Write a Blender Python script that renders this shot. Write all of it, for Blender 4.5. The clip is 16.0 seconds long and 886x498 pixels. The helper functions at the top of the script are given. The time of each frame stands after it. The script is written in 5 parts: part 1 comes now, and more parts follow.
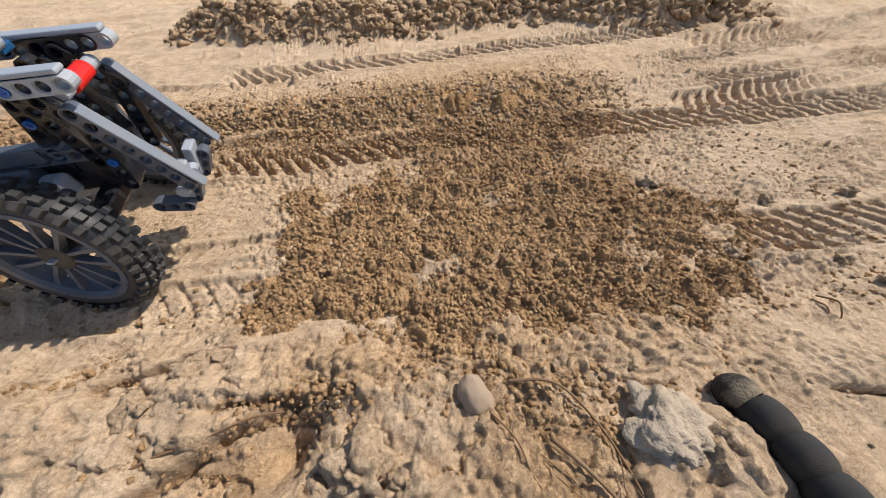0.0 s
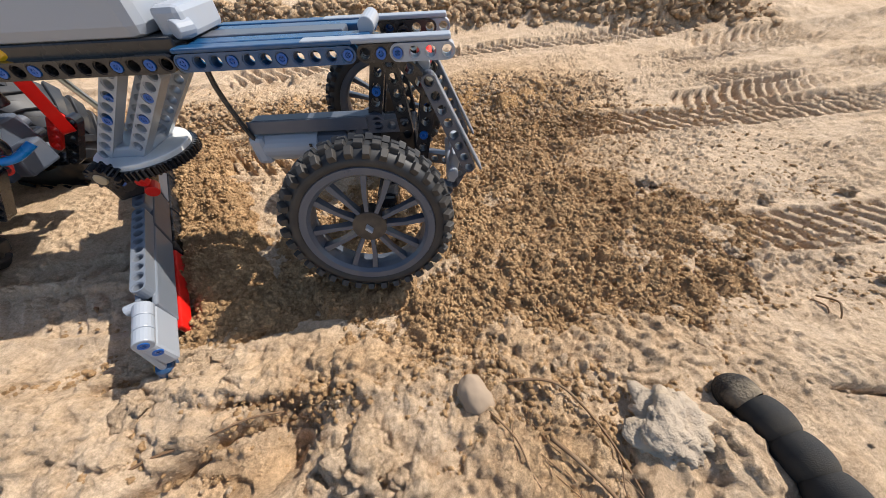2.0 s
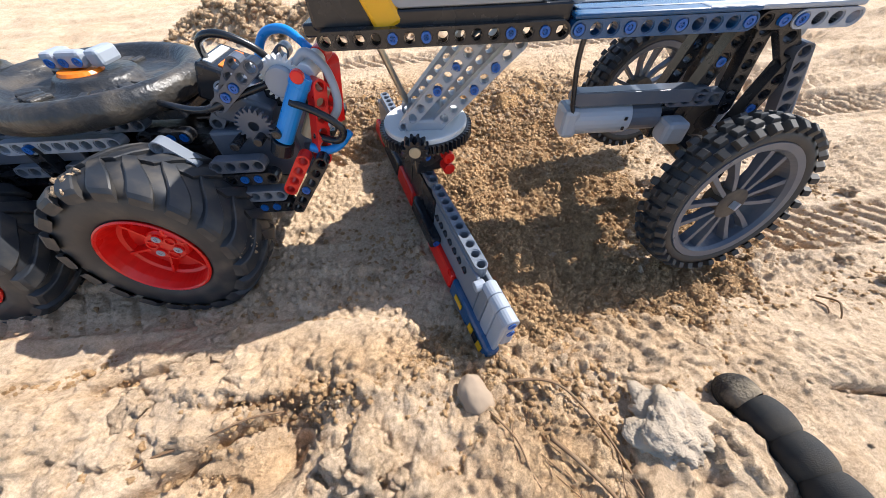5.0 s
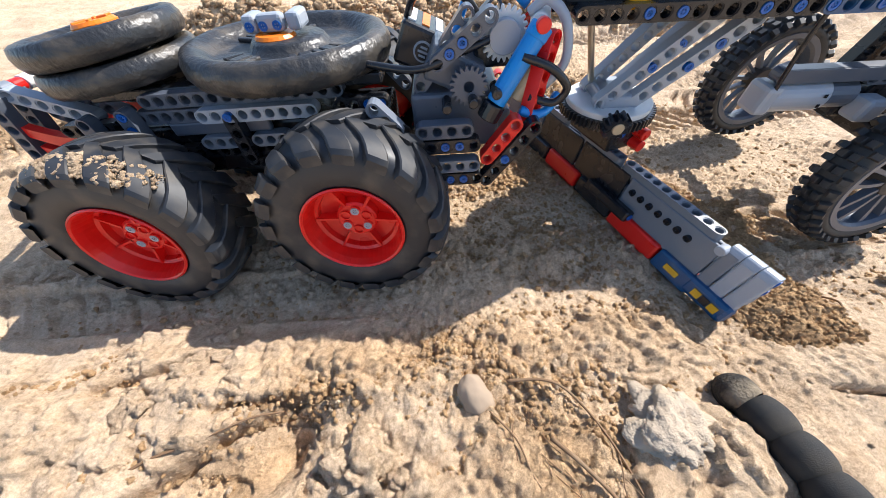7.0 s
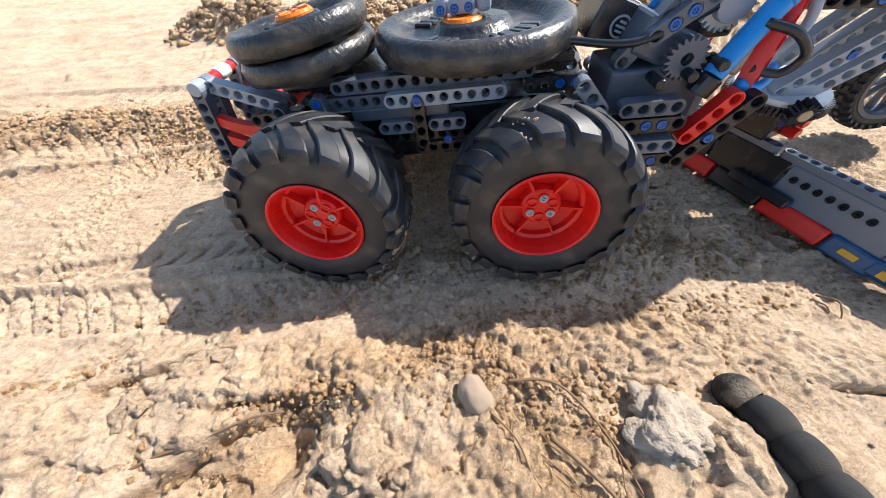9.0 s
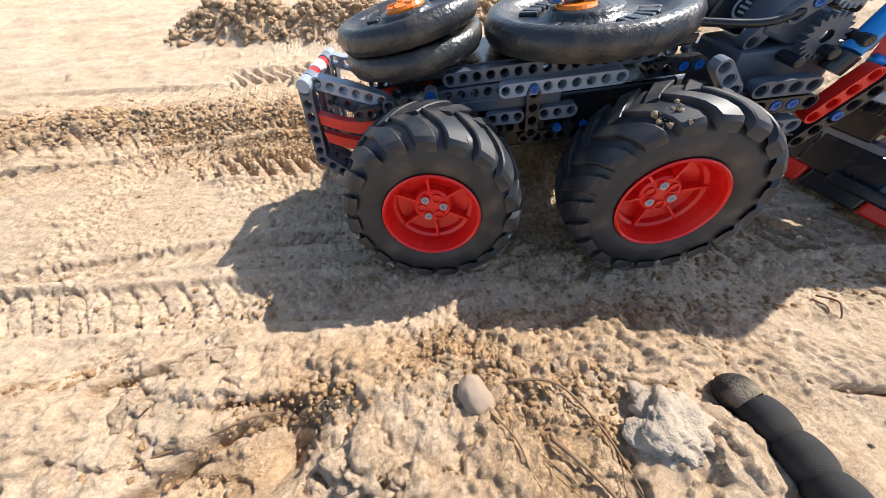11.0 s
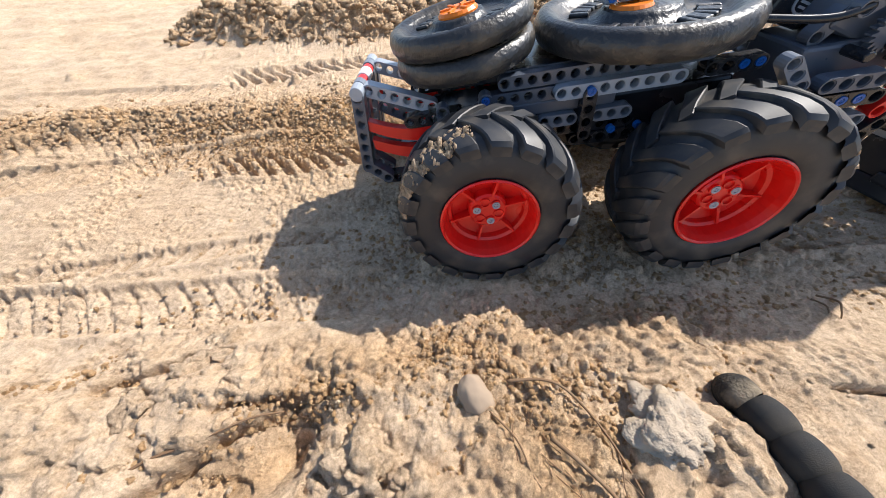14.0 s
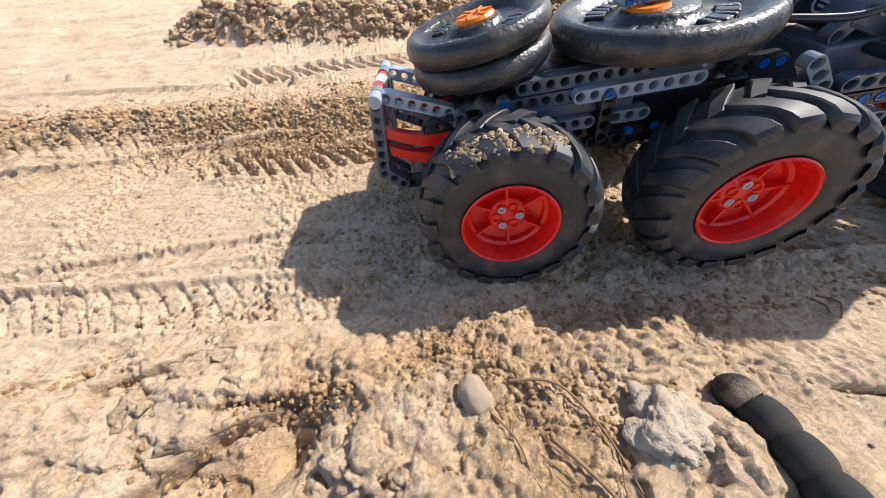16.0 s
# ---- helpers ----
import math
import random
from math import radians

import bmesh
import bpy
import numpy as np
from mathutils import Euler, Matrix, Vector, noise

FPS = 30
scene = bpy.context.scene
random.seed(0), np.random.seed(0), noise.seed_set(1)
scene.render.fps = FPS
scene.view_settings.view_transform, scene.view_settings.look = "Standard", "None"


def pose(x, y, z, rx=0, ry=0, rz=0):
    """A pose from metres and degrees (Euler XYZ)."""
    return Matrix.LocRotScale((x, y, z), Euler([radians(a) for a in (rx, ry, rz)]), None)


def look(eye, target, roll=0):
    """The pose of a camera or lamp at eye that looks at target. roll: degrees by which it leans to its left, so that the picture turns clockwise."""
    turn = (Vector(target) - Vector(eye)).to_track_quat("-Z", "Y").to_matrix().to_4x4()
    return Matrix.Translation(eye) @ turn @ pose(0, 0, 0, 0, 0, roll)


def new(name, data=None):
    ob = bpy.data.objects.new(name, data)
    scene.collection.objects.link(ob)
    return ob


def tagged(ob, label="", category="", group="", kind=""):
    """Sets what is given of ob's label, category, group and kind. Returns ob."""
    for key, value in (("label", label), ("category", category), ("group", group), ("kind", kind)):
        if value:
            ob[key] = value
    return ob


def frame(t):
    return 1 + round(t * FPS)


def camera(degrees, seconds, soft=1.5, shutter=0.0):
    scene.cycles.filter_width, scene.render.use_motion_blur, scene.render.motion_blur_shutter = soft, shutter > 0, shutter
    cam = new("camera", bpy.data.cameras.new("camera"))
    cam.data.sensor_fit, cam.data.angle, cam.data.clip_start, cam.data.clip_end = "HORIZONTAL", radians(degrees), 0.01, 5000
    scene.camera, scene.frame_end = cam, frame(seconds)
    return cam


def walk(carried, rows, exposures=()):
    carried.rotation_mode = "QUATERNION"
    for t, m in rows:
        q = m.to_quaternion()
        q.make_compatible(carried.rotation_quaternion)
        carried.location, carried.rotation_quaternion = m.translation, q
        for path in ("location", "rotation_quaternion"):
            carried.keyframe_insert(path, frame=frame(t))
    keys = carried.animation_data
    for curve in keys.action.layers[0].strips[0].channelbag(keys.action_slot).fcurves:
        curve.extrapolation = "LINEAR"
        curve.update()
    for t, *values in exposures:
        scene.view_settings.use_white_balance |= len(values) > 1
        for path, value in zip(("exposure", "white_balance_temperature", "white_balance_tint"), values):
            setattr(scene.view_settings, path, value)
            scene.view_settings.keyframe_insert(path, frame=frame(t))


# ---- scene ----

# ---- camera ----
cam = camera(110.4, 16.0, soft=0.6)
CAM_H = 0.187
eye = Vector((0.0, 0.0, CAM_H))
aim = Vector((0.0, math.cos(radians(51)), CAM_H - math.sin(radians(51))))
walk(cam, [(0.0, look(eye, aim, -3)), (16.0, look(eye, aim, -3))],
     exposures=[(0.0, -0.1, 6750, 10), (1.5, 0.06, 6700, 10), (3.5, 0.40, 6400, 10), (6.5, 0.68, 6250, 10), (9.0, 0.64, 6300, 10), (16.0, 0.47, 6400, 10)])

# ---- light ----
TO_SUN = Vector((0.101, 0.055, 0.119)).normalized()
world = bpy.data.worlds.new("sky")
scene.world = world
world.use_nodes = True
wn = world.node_tree.nodes
sky = wn.new("ShaderNodeTexSky")
sky.sky_type = "NISHITA"
sky.sun_disc = False
sky.sun_elevation = math.asin(TO_SUN.z)
sky.sun_rotation = math.atan2(TO_SUN.x, TO_SUN.y)
world.node_tree.links.new(sky.outputs[0], wn["Background"].inputs[0])
wn["Background"].inputs[1].default_value = 0.14
sun_data = bpy.data.lights.new("sun", "SUN")
sun_data.energy = 4.9
sun_data.angle = radians(0.53)
sun_data.color = (1.0, 0.94, 0.86)
sun = new("sun", sun_data)
sun.matrix_world = look(TO_SUN * 5, (0, 0, 0))


# ---- materials ----
def node_mat(name):
    m = bpy.data.materials.new(name)
    m.use_nodes = True
    nt = m.node_tree
    return m, nt, nt.nodes["Principled BSDF"]


def plastic(name, color, rough=0.32, dust=0.25, bump=0.02):
    """Moulded ABS with fine scratches and a thin film of sand dust."""
    m, nt, p = node_mat(name)
    n, l = nt.nodes, nt.links
    tc = n.new("ShaderNodeTexCoord")
    n1 = n.new("ShaderNodeTexNoise")
    n1.inputs["Scale"].default_value = 60
    n1.inputs["Detail"].default_value = 6
    n2 = n.new("ShaderNodeTexNoise")
    n2.inputs["Scale"].default_value = 900
    n2.inputs["Detail"].default_value = 3
    ramp = n.new("ShaderNodeValToRGB")
    ramp.color_ramp.elements[0].position = 0.48
    ramp.color_ramp.elements[1].position = 0.75
    ramp.color_ramp.elements[0].color = (0, 0, 0, 1)
    ramp.color_ramp.elements[1].color = (dust, dust, dust, 1)
    mix = n.new("ShaderNodeMix")
    mix.data_type = "RGBA"
    mix.inputs[6].default_value = (*color, 1)
    mix.inputs[7].default_value = (0.42, 0.33, 0.22, 1)
    l.new(tc.outputs["Object"], n1.inputs["Vector"])
    l.new(tc.outputs["Object"], n2.inputs["Vector"])
    l.new(n1.outputs[0], ramp.inputs[0])
    l.new(ramp.outputs[0], mix.inputs[0])
    l.new(mix.outputs[2], p.inputs["Base Color"])
    mr = n.new("ShaderNodeMapRange")
    mr.inputs[3].default_value = rough * 0.75
    mr.inputs[4].default_value = min(1, rough * 1.6)
    l.new(n1.outputs[0], mr.inputs[0])
    l.new(mr.outputs[0], p.inputs["Roughness"])
    b = n.new("ShaderNodeBump")
    b.inputs["Strength"].default_value = 0.15
    b.inputs["Distance"].default_value = bump * 0.001
    l.new(n2.outputs[0], b.inputs["Height"])
    l.new(b.outputs[0], p.inputs["Normal"])
    return m


def rubber(name, color=(0.022, 0.022, 0.023), rough=0.5, dust=0.35):
    m = plastic(name, color, rough, dust, 0.1)
    return m


def metal(name, color, rough):
    m = plastic(name, color, rough, 0.1)
    m.node_tree.nodes["Principled BSDF"].inputs["Metallic"].default_value = 1
    return m


def soil(name, damp=None, scale=1.0):
    """Dry sandy loam: pale dry crust, darker damp crumbs, grains."""
    m, nt, p = node_mat(name)
    n, l = nt.nodes, nt.links
    geo = n.new("ShaderNodeTexCoord")

    def noise_node(s, d=8, r=0.6):
        t = n.new("ShaderNodeTexNoise")
        t.inputs["Scale"].default_value = s * scale
        t.inputs["Detail"].default_value = d
        t.inputs["Roughness"].default_value = r
        l.new(geo.outputs["Object"], t.inputs["Vector"])
        return t
    big, mid, fine, grain = noise_node(9), noise_node(70), noise_node(420, 6, 0.7), noise_node(1300, 4, 0.75)
    dry = n.new("ShaderNodeValToRGB")
    e = dry.color_ramp.elements
    e[0].position, e[0].color = 0.28, (0.40, 0.27, 0.16, 1)
    e[1].position, e[1].color = 0.70, (0.84, 0.675, 0.495, 1)
    x = e.new(0.5)
    x.color = (0.67, 0.505, 0.348, 1)
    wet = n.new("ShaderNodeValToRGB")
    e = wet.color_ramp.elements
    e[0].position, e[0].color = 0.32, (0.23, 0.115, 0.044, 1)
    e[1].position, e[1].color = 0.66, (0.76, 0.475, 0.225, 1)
    add = n.new("ShaderNodeMath")
    add.operation = "MULTIPLY_ADD"
    add.inputs[1].default_value = 0.55
    l.new(fine.outputs[0], add.inputs[0])
    mul = n.new("ShaderNodeMath")
    mul.operation = "MULTIPLY"
    mul.inputs[1].default_value = 0.45
    l.new(mid.outputs[0], mul.inputs[0])
    l.new(mul.outputs[0], add.inputs[2])
    l.new(add.outputs[0], dry.inputs[0])
    l.new(add.outputs[0], wet.inputs[0])
    mix = n.new("ShaderNodeMix")
    mix.data_type = "RGBA"
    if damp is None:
        # damp soil, with some ridge shade toned in behind the wheel lane
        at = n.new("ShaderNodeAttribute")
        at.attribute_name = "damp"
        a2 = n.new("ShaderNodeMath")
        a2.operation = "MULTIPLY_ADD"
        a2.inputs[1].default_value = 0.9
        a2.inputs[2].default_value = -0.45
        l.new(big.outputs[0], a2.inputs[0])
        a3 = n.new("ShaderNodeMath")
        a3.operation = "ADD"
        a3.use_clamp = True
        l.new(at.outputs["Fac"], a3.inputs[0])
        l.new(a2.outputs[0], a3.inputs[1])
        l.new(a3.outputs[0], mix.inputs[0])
    else:
        mix.inputs[0].default_value = damp
    l.new(dry.outputs[0], mix.inputs[6])
    l.new(wet.outputs[0], mix.inputs[7])
    # grains of quartz and dark mineral
    gr = n.new("ShaderNodeValToRGB")
    e = gr.color_ramp.elements
    e[0].position, e[0].color = 0.36, (0.55, 0.50, 0.45, 1)
    e[1].position, e[1].color = 0.62, (1.28, 1.28, 1.28, 1)
    l.new(grain.outputs[0], gr.inputs[0])
    m2 = n.new("ShaderNodeMix")
    m2.data_type = "RGBA"
    m2.blend_type = "MULTIPLY"
    m2.inputs[0].default_value = 0.35
    l.new(mix.outputs[2], m2.inputs[6])
    l.new(gr.outputs[0], m2.inputs[7])
    l.new(m2.outputs[2], p.inputs["Base Color"])
    p.inputs["Roughness"].default_value = 0.95
    p.inputs["Specular IOR Level"].default_value = 0.2
    # crumbs at two sizes under the grains
    last = None
    for vs, dist, amt in ((150, 0.0026, 0.45), (380, 0.0014, 0.6)):
        vo = n.new("ShaderNodeTexVoronoi")
        vo.inputs["Scale"].default_value = vs * scale
        vo.inputs["Randomness"].default_value = 1.0
        wob = n.new("ShaderNodeMix")
        wob.data_type = "VECTOR"
        wob.inputs[0].default_value = 0.012
        l.new(geo.outputs["Object"], wob.inputs[4])
        l.new(fine.outputs[1], wob.inputs[5])
        l.new(wob.outputs[1], vo.inputs["Vector"])
        vb = n.new("ShaderNodeBump")
        vb.invert = True
        vb.inputs["Strength"].default_value = amt
        vb.inputs["Distance"].default_value = dist
        l.new(vo.outputs["Distance"], vb.inputs["Height"])
        if damp is None:
            am = n.new("ShaderNodeMath")
            am.operation = "MULTIPLY_ADD"
            am.inputs[1].default_value = amt * 0.6
            am.inputs[2].default_value = amt * 0.4
            l.new(at.outputs["Fac"], am.inputs[0])
            l.new(am.outputs[0], vb.inputs["Strength"])
        if last:
            l.new(last.outputs[0], vb.inputs["Normal"])
        last = vb
    b1 = n.new("ShaderNodeBump")
    b1.inputs["Strength"].default_value = 0.9
    b1.inputs["Distance"].default_value = 0.0022
    l.new(fine.outputs[0], b1.inputs["Height"])
    l.new(last.outputs[0], b1.inputs["Normal"])
    b2 = n.new("ShaderNodeBump")
    b2.inputs["Strength"].default_value = 1.0
    b2.inputs["Distance"].default_value = 0.0007
    l.new(grain.outputs[0], b2.inputs["Height"])
    l.new(b1.outputs[0], b2.inputs["Normal"])
    l.new(b2.outputs[0], p.inputs["Normal"])
    return m


BLACK = plastic("black_plastic", (0.013, 0.015, 0.020), 0.22, 0.05)
DGREY = plastic("dark_grey_plastic", (0.082, 0.098, 0.130), 0.27, 0.10)
LGREY = plastic("light_grey_plastic", (0.34, 0.375, 0.43), 0.28, 0.10)
WHITE = plastic("white_plastic", (0.75, 0.75, 0.74), 0.3, 0.12)
RED = plastic("red_plastic", (0.74, 0.014, 0.010), 0.26, 0.05)
BLUE = plastic("blue_plastic", (0.005, 0.10, 0.40), 0.25, 0.05)
NAVY = plastic("dark_blue_plastic", (0.01, 0.075, 0.19), 0.25, 0.15)
AZURE = plastic("azure_plastic", (0.01, 0.24, 0.66), 0.25, 0.05)
ORANGE = plastic("orange_plastic", (0.85, 0.2, 0.01), 0.3, 0.1)
YELLOW = plastic("yellow_plastic", (0.8, 0.42, 0.01), 0.3, 0.1)
TAN = plastic("tan_plastic", (0.45, 0.35, 0.22), 0.3, 0.2)
TYRE = rubber("tyre_rubber", (0.020, 0.0225, 0.028), 0.44, 0.18)
KNOB = rubber("knobby_rubber", (0.020, 0.022, 0.026), 0.47, 0.10)
IRON = plastic("black_enamelled_iron", (0.026, 0.027, 0.029), 0.30, 0.22, 1.2)
IRON.node_tree.nodes["Noise Texture.001"].inputs["Scale"].default_value = 330
IRON.node_tree.nodes["Bump"].inputs["Strength"].default_value = 0.6
CHROME = metal("grey_steel", (0.45, 0.42, 0.36), 0.3)
FOAM = plastic("black_foam", (0.011, 0.0113, 0.012), 0.85, 0.10, 3.0)
FOAM.node_tree.nodes["Bump"].inputs["Strength"].default_value = 0.25
FOAM.node_tree.nodes["Noise Texture.001"].inputs["Scale"].default_value = 2200
FOAM_TIP = plastic("sandy_foam", (0.02, 0.018, 0.016), 0.95, 0.75, 3.0)
FOAM_TIP.node_tree.nodes["Bump"].inputs["Strength"].default_value = 0.6
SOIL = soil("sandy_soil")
CLOD = soil("damp_soil_clods", 0.8)
CLOD_MID = soil("half_dry_soil_clods", 0.45)
CLOD_DRY = soil("dry_soil_clods", 0.12)
STONE = plastic("pale_stone", (0.33, 0.245, 0.17), 0.8, 0.5, 0.5)
MORTAR = plastic("pale_mortar", (0.44, 0.36, 0.275), 0.95, 0.4, 1.5)
MORTAR.node_tree.nodes["Bump"].inputs["Strength"].default_value = 0.6
MORTAR.node_tree.nodes["Principled BSDF"].inputs["Specular IOR Level"].default_value = 0.1
# on chassis beams and bar caps the shade is put into this grey
MGREY = plastic("mid_and_shaded_grey_plastic", (0.175, 0.20, 0.24), 0.28, 0.10)
HUB = plastic("dusty_hub", (0.05, 0.038, 0.03), 0.6, 0.3)
ROOT = plastic("dry_root", (0.20, 0.115, 0.058), 0.85, 0.3, 1.0)


# ---- mesh helpers ----
def mesh_of(name, verts, faces, mats, smooth=False):
    me = bpy.data.meshes.new(name)
    me.from_pydata(verts, [], faces)
    for m in (mats if isinstance(mats, (list, tuple)) else [mats]):
        me.materials.append(m)
    if smooth:
        me.shade_smooth()
    me.update()
    return me


def put(name, me, parent=None, m=Matrix(), label=""):
    ob = new(name, me)
    ob.parent = parent
    ob.matrix_basis = m
    if label:
        ob["label"] = label
    return ob


def part(name, bm, material, parent, label="", m=Matrix(), smooth=False):
    me = bpy.data.meshes.new(name)
    bm.to_mesh(me)
    bm.free()
    me.materials.append(material)
    if smooth:
        me.shade_smooth()
    return put(name, me, parent, m, label)


def box(sx, sy, sz, bevel=0.0006, m=Matrix(), bm=None):
    out = bm or bmesh.new()
    g = bmesh.ops.create_cube(out, size=1, matrix=m @ Matrix.Diagonal((sx, sy, sz, 1)))
    if bevel:
        es = list({e for v in g["verts"] for e in v.link_edges})
        bmesh.ops.bevel(out, geom=es, offset=bevel, segments=2, affect="EDGES", profile=0.5)
    return out


def cyl(r, h, seg=24, bevel=0.0, m=Matrix(), r2=None, bm=None):
    """A cylinder along z, centred."""
    out = bm or bmesh.new()
    g = bmesh.ops.create_cone(out, cap_ends=True, segments=seg, radius1=r, radius2=r if r2 is None else r2, depth=h, matrix=m)
    if bevel:
        es = [e for e in {e for v in g["verts"] for e in v.link_edges}
              if any(len(f.verts) > 4 for f in e.link_faces)]
        bmesh.ops.bevel(out, geom=es, offset=bevel, segments=2, affect="EDGES", profile=0.5)
    return out


RX = Matrix.Rotation(radians(90), 4, "X")
RY = Matrix.Rotation(radians(90), 4, "Y")


def lathe(profile, seg=48, closed=False):
    """Revolve (radius, y) pairs round the y axis."""
    verts, faces = [], []
    k = len(profile)
    for i in range(seg):
        a = 2 * math.pi * i / seg
        for r, y in profile:
            verts.append((r * math.cos(a), y, r * math.sin(a)))
    for i in range(seg):
        j = (i + 1) % seg
        for p in range(k if closed else k - 1):
            q = (p + 1) % k
            faces.append((i * k + p, j * k + p, j * k + q, i * k + q))
    return verts, faces


def tube(points, r, seg=8, sag=0):
    """A bent hose through the points (Catmull-Rom), as verts and faces."""
    pts = [Vector(p) for p in points]
    pts = [pts[0] * 2 - pts[1]] + pts + [pts[-1] * 2 - pts[-2]]
    line = []
    for i in range(1, len(pts) - 2):
        p0, p1, p2, p3 = pts[i - 1:i + 3]
        for s in range(8):
            t = s / 8
            line.append(0.5 * (2 * p1 + (p2 - p0) * t + (2 * p0 - 5 * p1 + 4 * p2 - p3) * t * t
                               + (3 * p1 - p0 - 3 * p2 + p3) * t ** 3))
    line.append(pts[-2])
    verts, faces = [], []
    for i, p in enumerate(line):
        d = (line[min(i + 1, len(line) - 1)] - line[max(i - 1, 0)]).normalized()
        a = d.orthogonal().normalized() if i == 0 else (a - d * a.dot(d)).normalized()
        b = d.cross(a)
        rr = r(i / (len(line) - 1)) if callable(r) else r
        for k in range(seg):
            w = 2 * math.pi * k / seg
            verts.append(p + rr * (math.cos(w) * a + math.sin(w) * b))
    for i in range(len(line) - 1):
        for k in range(seg):
            q = (k + 1) % seg
            faces.append((i * seg + k, i * seg + q, (i + 1) * seg + q, (i + 1) * seg + k))
    faces.append(tuple(range(seg))[::-1])
    faces.append(tuple(range(len(verts) - seg, len(verts))))
    return verts, faces


STUD = 0.008
HALF = 0.0039
BEAM_CACHE = {}


def beam_mesh(n, mat, width=0.0078):
    """A studless beam along x with n round holes through y; the first hole at the origin."""
    key = (n, mat.name, width)
    if key in BEAM_CACHE:
        return BEAM_CACHE[key]
    hole, seg, lip = 0.0026, 16, 0.0005
    verts, faces = [], []
    w = width / 2

    def outer(i, a):
        c, s = math.cos(a), math.sin(a)
        left, right = i == 0, i == n - 1
        if (c < 0 and left) or (c > 0 and right):
            return HALF * c, HALF * s
        if abs(c) > 0.7:
            return math.copysign(STUD / 2, c), max(-HALF, min(HALF, HALF * s / abs(c)))
        return max(-STUD / 2, min(STUD / 2, HALF * c / abs(s))), math.copysign(HALF, s)
    for i in range(n):
        x0 = i * STUD
        base = len(verts)
        for k in range(seg):
            a = 2 * math.pi * k / seg
            ox, oz = outer(i, a)
            hx, hz = hole * math.cos(a), hole * math.sin(a)
            bx, bz = hx * 1.22, hz * 1.22
            verts += [(x0 + ox, -w, oz), (x0 + bx, -w, bz), (x0 + bx, -w + lip, bz), (x0 + hx, -w + lip, hz),
                      (x0 + hx, w - lip, hz), (x0 + bx, w - lip, bz), (x0 + bx, w, bz), (x0 + ox, w, oz)]
        for k in range(seg):
            p, q = base + k * 8, base + ((k + 1) % seg) * 8
            for s in range(7):
                faces.append((p + s, q + s, q + s + 1, p + s + 1))
            a0, a1 = 2 * math.pi * k / seg, 2 * math.pi * (k + 1) / seg
            am = (a0 + a1) / 2
            inner = (abs(math.cos(am)) > 0.72) and not ((math.cos(am) < 0 and i == 0) or (math.cos(am) > 0 and i == n - 1))
            if not inner:
                faces.append((p + 7, q + 7, q, p))
    me = mesh_of("beam", verts, faces, mat)
    wb = bmesh.new()
    wb.from_mesh(me)
    bmesh.ops.remove_doubles(wb, verts=wb.verts, dist=2e-5)
    wb.to_mesh(me)
    wb.free()
    BEAM_CACHE[key] = me
    return me


def beam_at(name, n, mat, parent, p, ang=0.0, width=0.0078, label="", yaw=0.0):
    """Beam whose first hole is at p, rising by ang degrees (towards +x) and turned by yaw."""
    return put(name, beam_mesh(n, mat, width), parent, pose(p[0], p[1], p[2], 0, -ang, yaw), label)


def beam_between(name, a, b, mat, parent, n=None, label="", width=0.0078):
    a, b = Vector(a), Vector(b)
    d = b - a
    n = n or max(2, round(d.length / STUD) + 1)
    ang = math.degrees(math.atan2(d.z, math.hypot(d.x, d.y)))
    yaw = math.degrees(math.atan2(d.y, d.x))
    return put(name, beam_mesh(n, mat, width), parent, pose(*a, 0, 0, yaw) @ pose(0, 0, 0, 0, -ang, 0), label)


def pin_mesh(mat):
    key = ("pin", mat.name)
    if key not in BEAM_CACHE:
        r = 0.00245
        prof = [(0.0012, 0.0006), (0.0013, 0.0), (r, -0.0001), (r, 0.003), (0.0012, 0.003)]
        v, f = lathe(prof, 14)
        k = len(v)
        # cross ridge inside the bore
        for sx, sz in ((0.0011, 0.0004), (0.0004, 0.0011)):
            b0 = len(v)
            for y in (0.0002, 0.003):
                v += [(-sx, y, -sz), (sx, y, -sz), (sx, y, sz), (-sx, y, sz)]
            f += [(b0, b0 + 1, b0 + 2, b0 + 3), (b0, b0 + 4, b0 + 5, b0 + 1), (b0 + 2, b0 + 6, b0 + 7, b0 + 3),
                  (b0 + 1, b0 + 5, b0 + 6, b0 + 2), (b0, b0 + 3, b0 + 7, b0 + 4)]
        BEAM_CACHE[key] = mesh_of("pin", v, f, mat)
    return BEAM_CACHE[key]


def pins(parent, spots, y, mat=None, side=-1, label=""):
    for x, z in spots:
        m = pose(x, y, z) if side < 0 else pose(x, y, z, 0, 0, 180)
        put("pin", pin_mesh(mat or BLUE), parent, m, label)


def rod(name, a, b, r, mat, parent, seg=14, label=""):
    a, b = Vector(a), Vector(b)
    q = (b - a).to_track_quat("Z", "Y").to_matrix().to_4x4()
    return part(name, cyl(r, (b - a).length, seg, min(r * 0.25, 0.0006), Matrix.Translation((a + b) / 2) @ q), mat, parent, label, smooth=False)


def hose(name, pts, r, mat, parent, label=""):
    v, f = tube(pts, r, 10)
    return put(name, mesh_of(name, v, f, mat, True), parent, Matrix(), label)


# ---- ground ----
def hash2(i, j, seed):
    h = np.sin(i * 127.1 + j * 311.7 + seed * 74.7) * 43758.5453
    return h - np.floor(h)


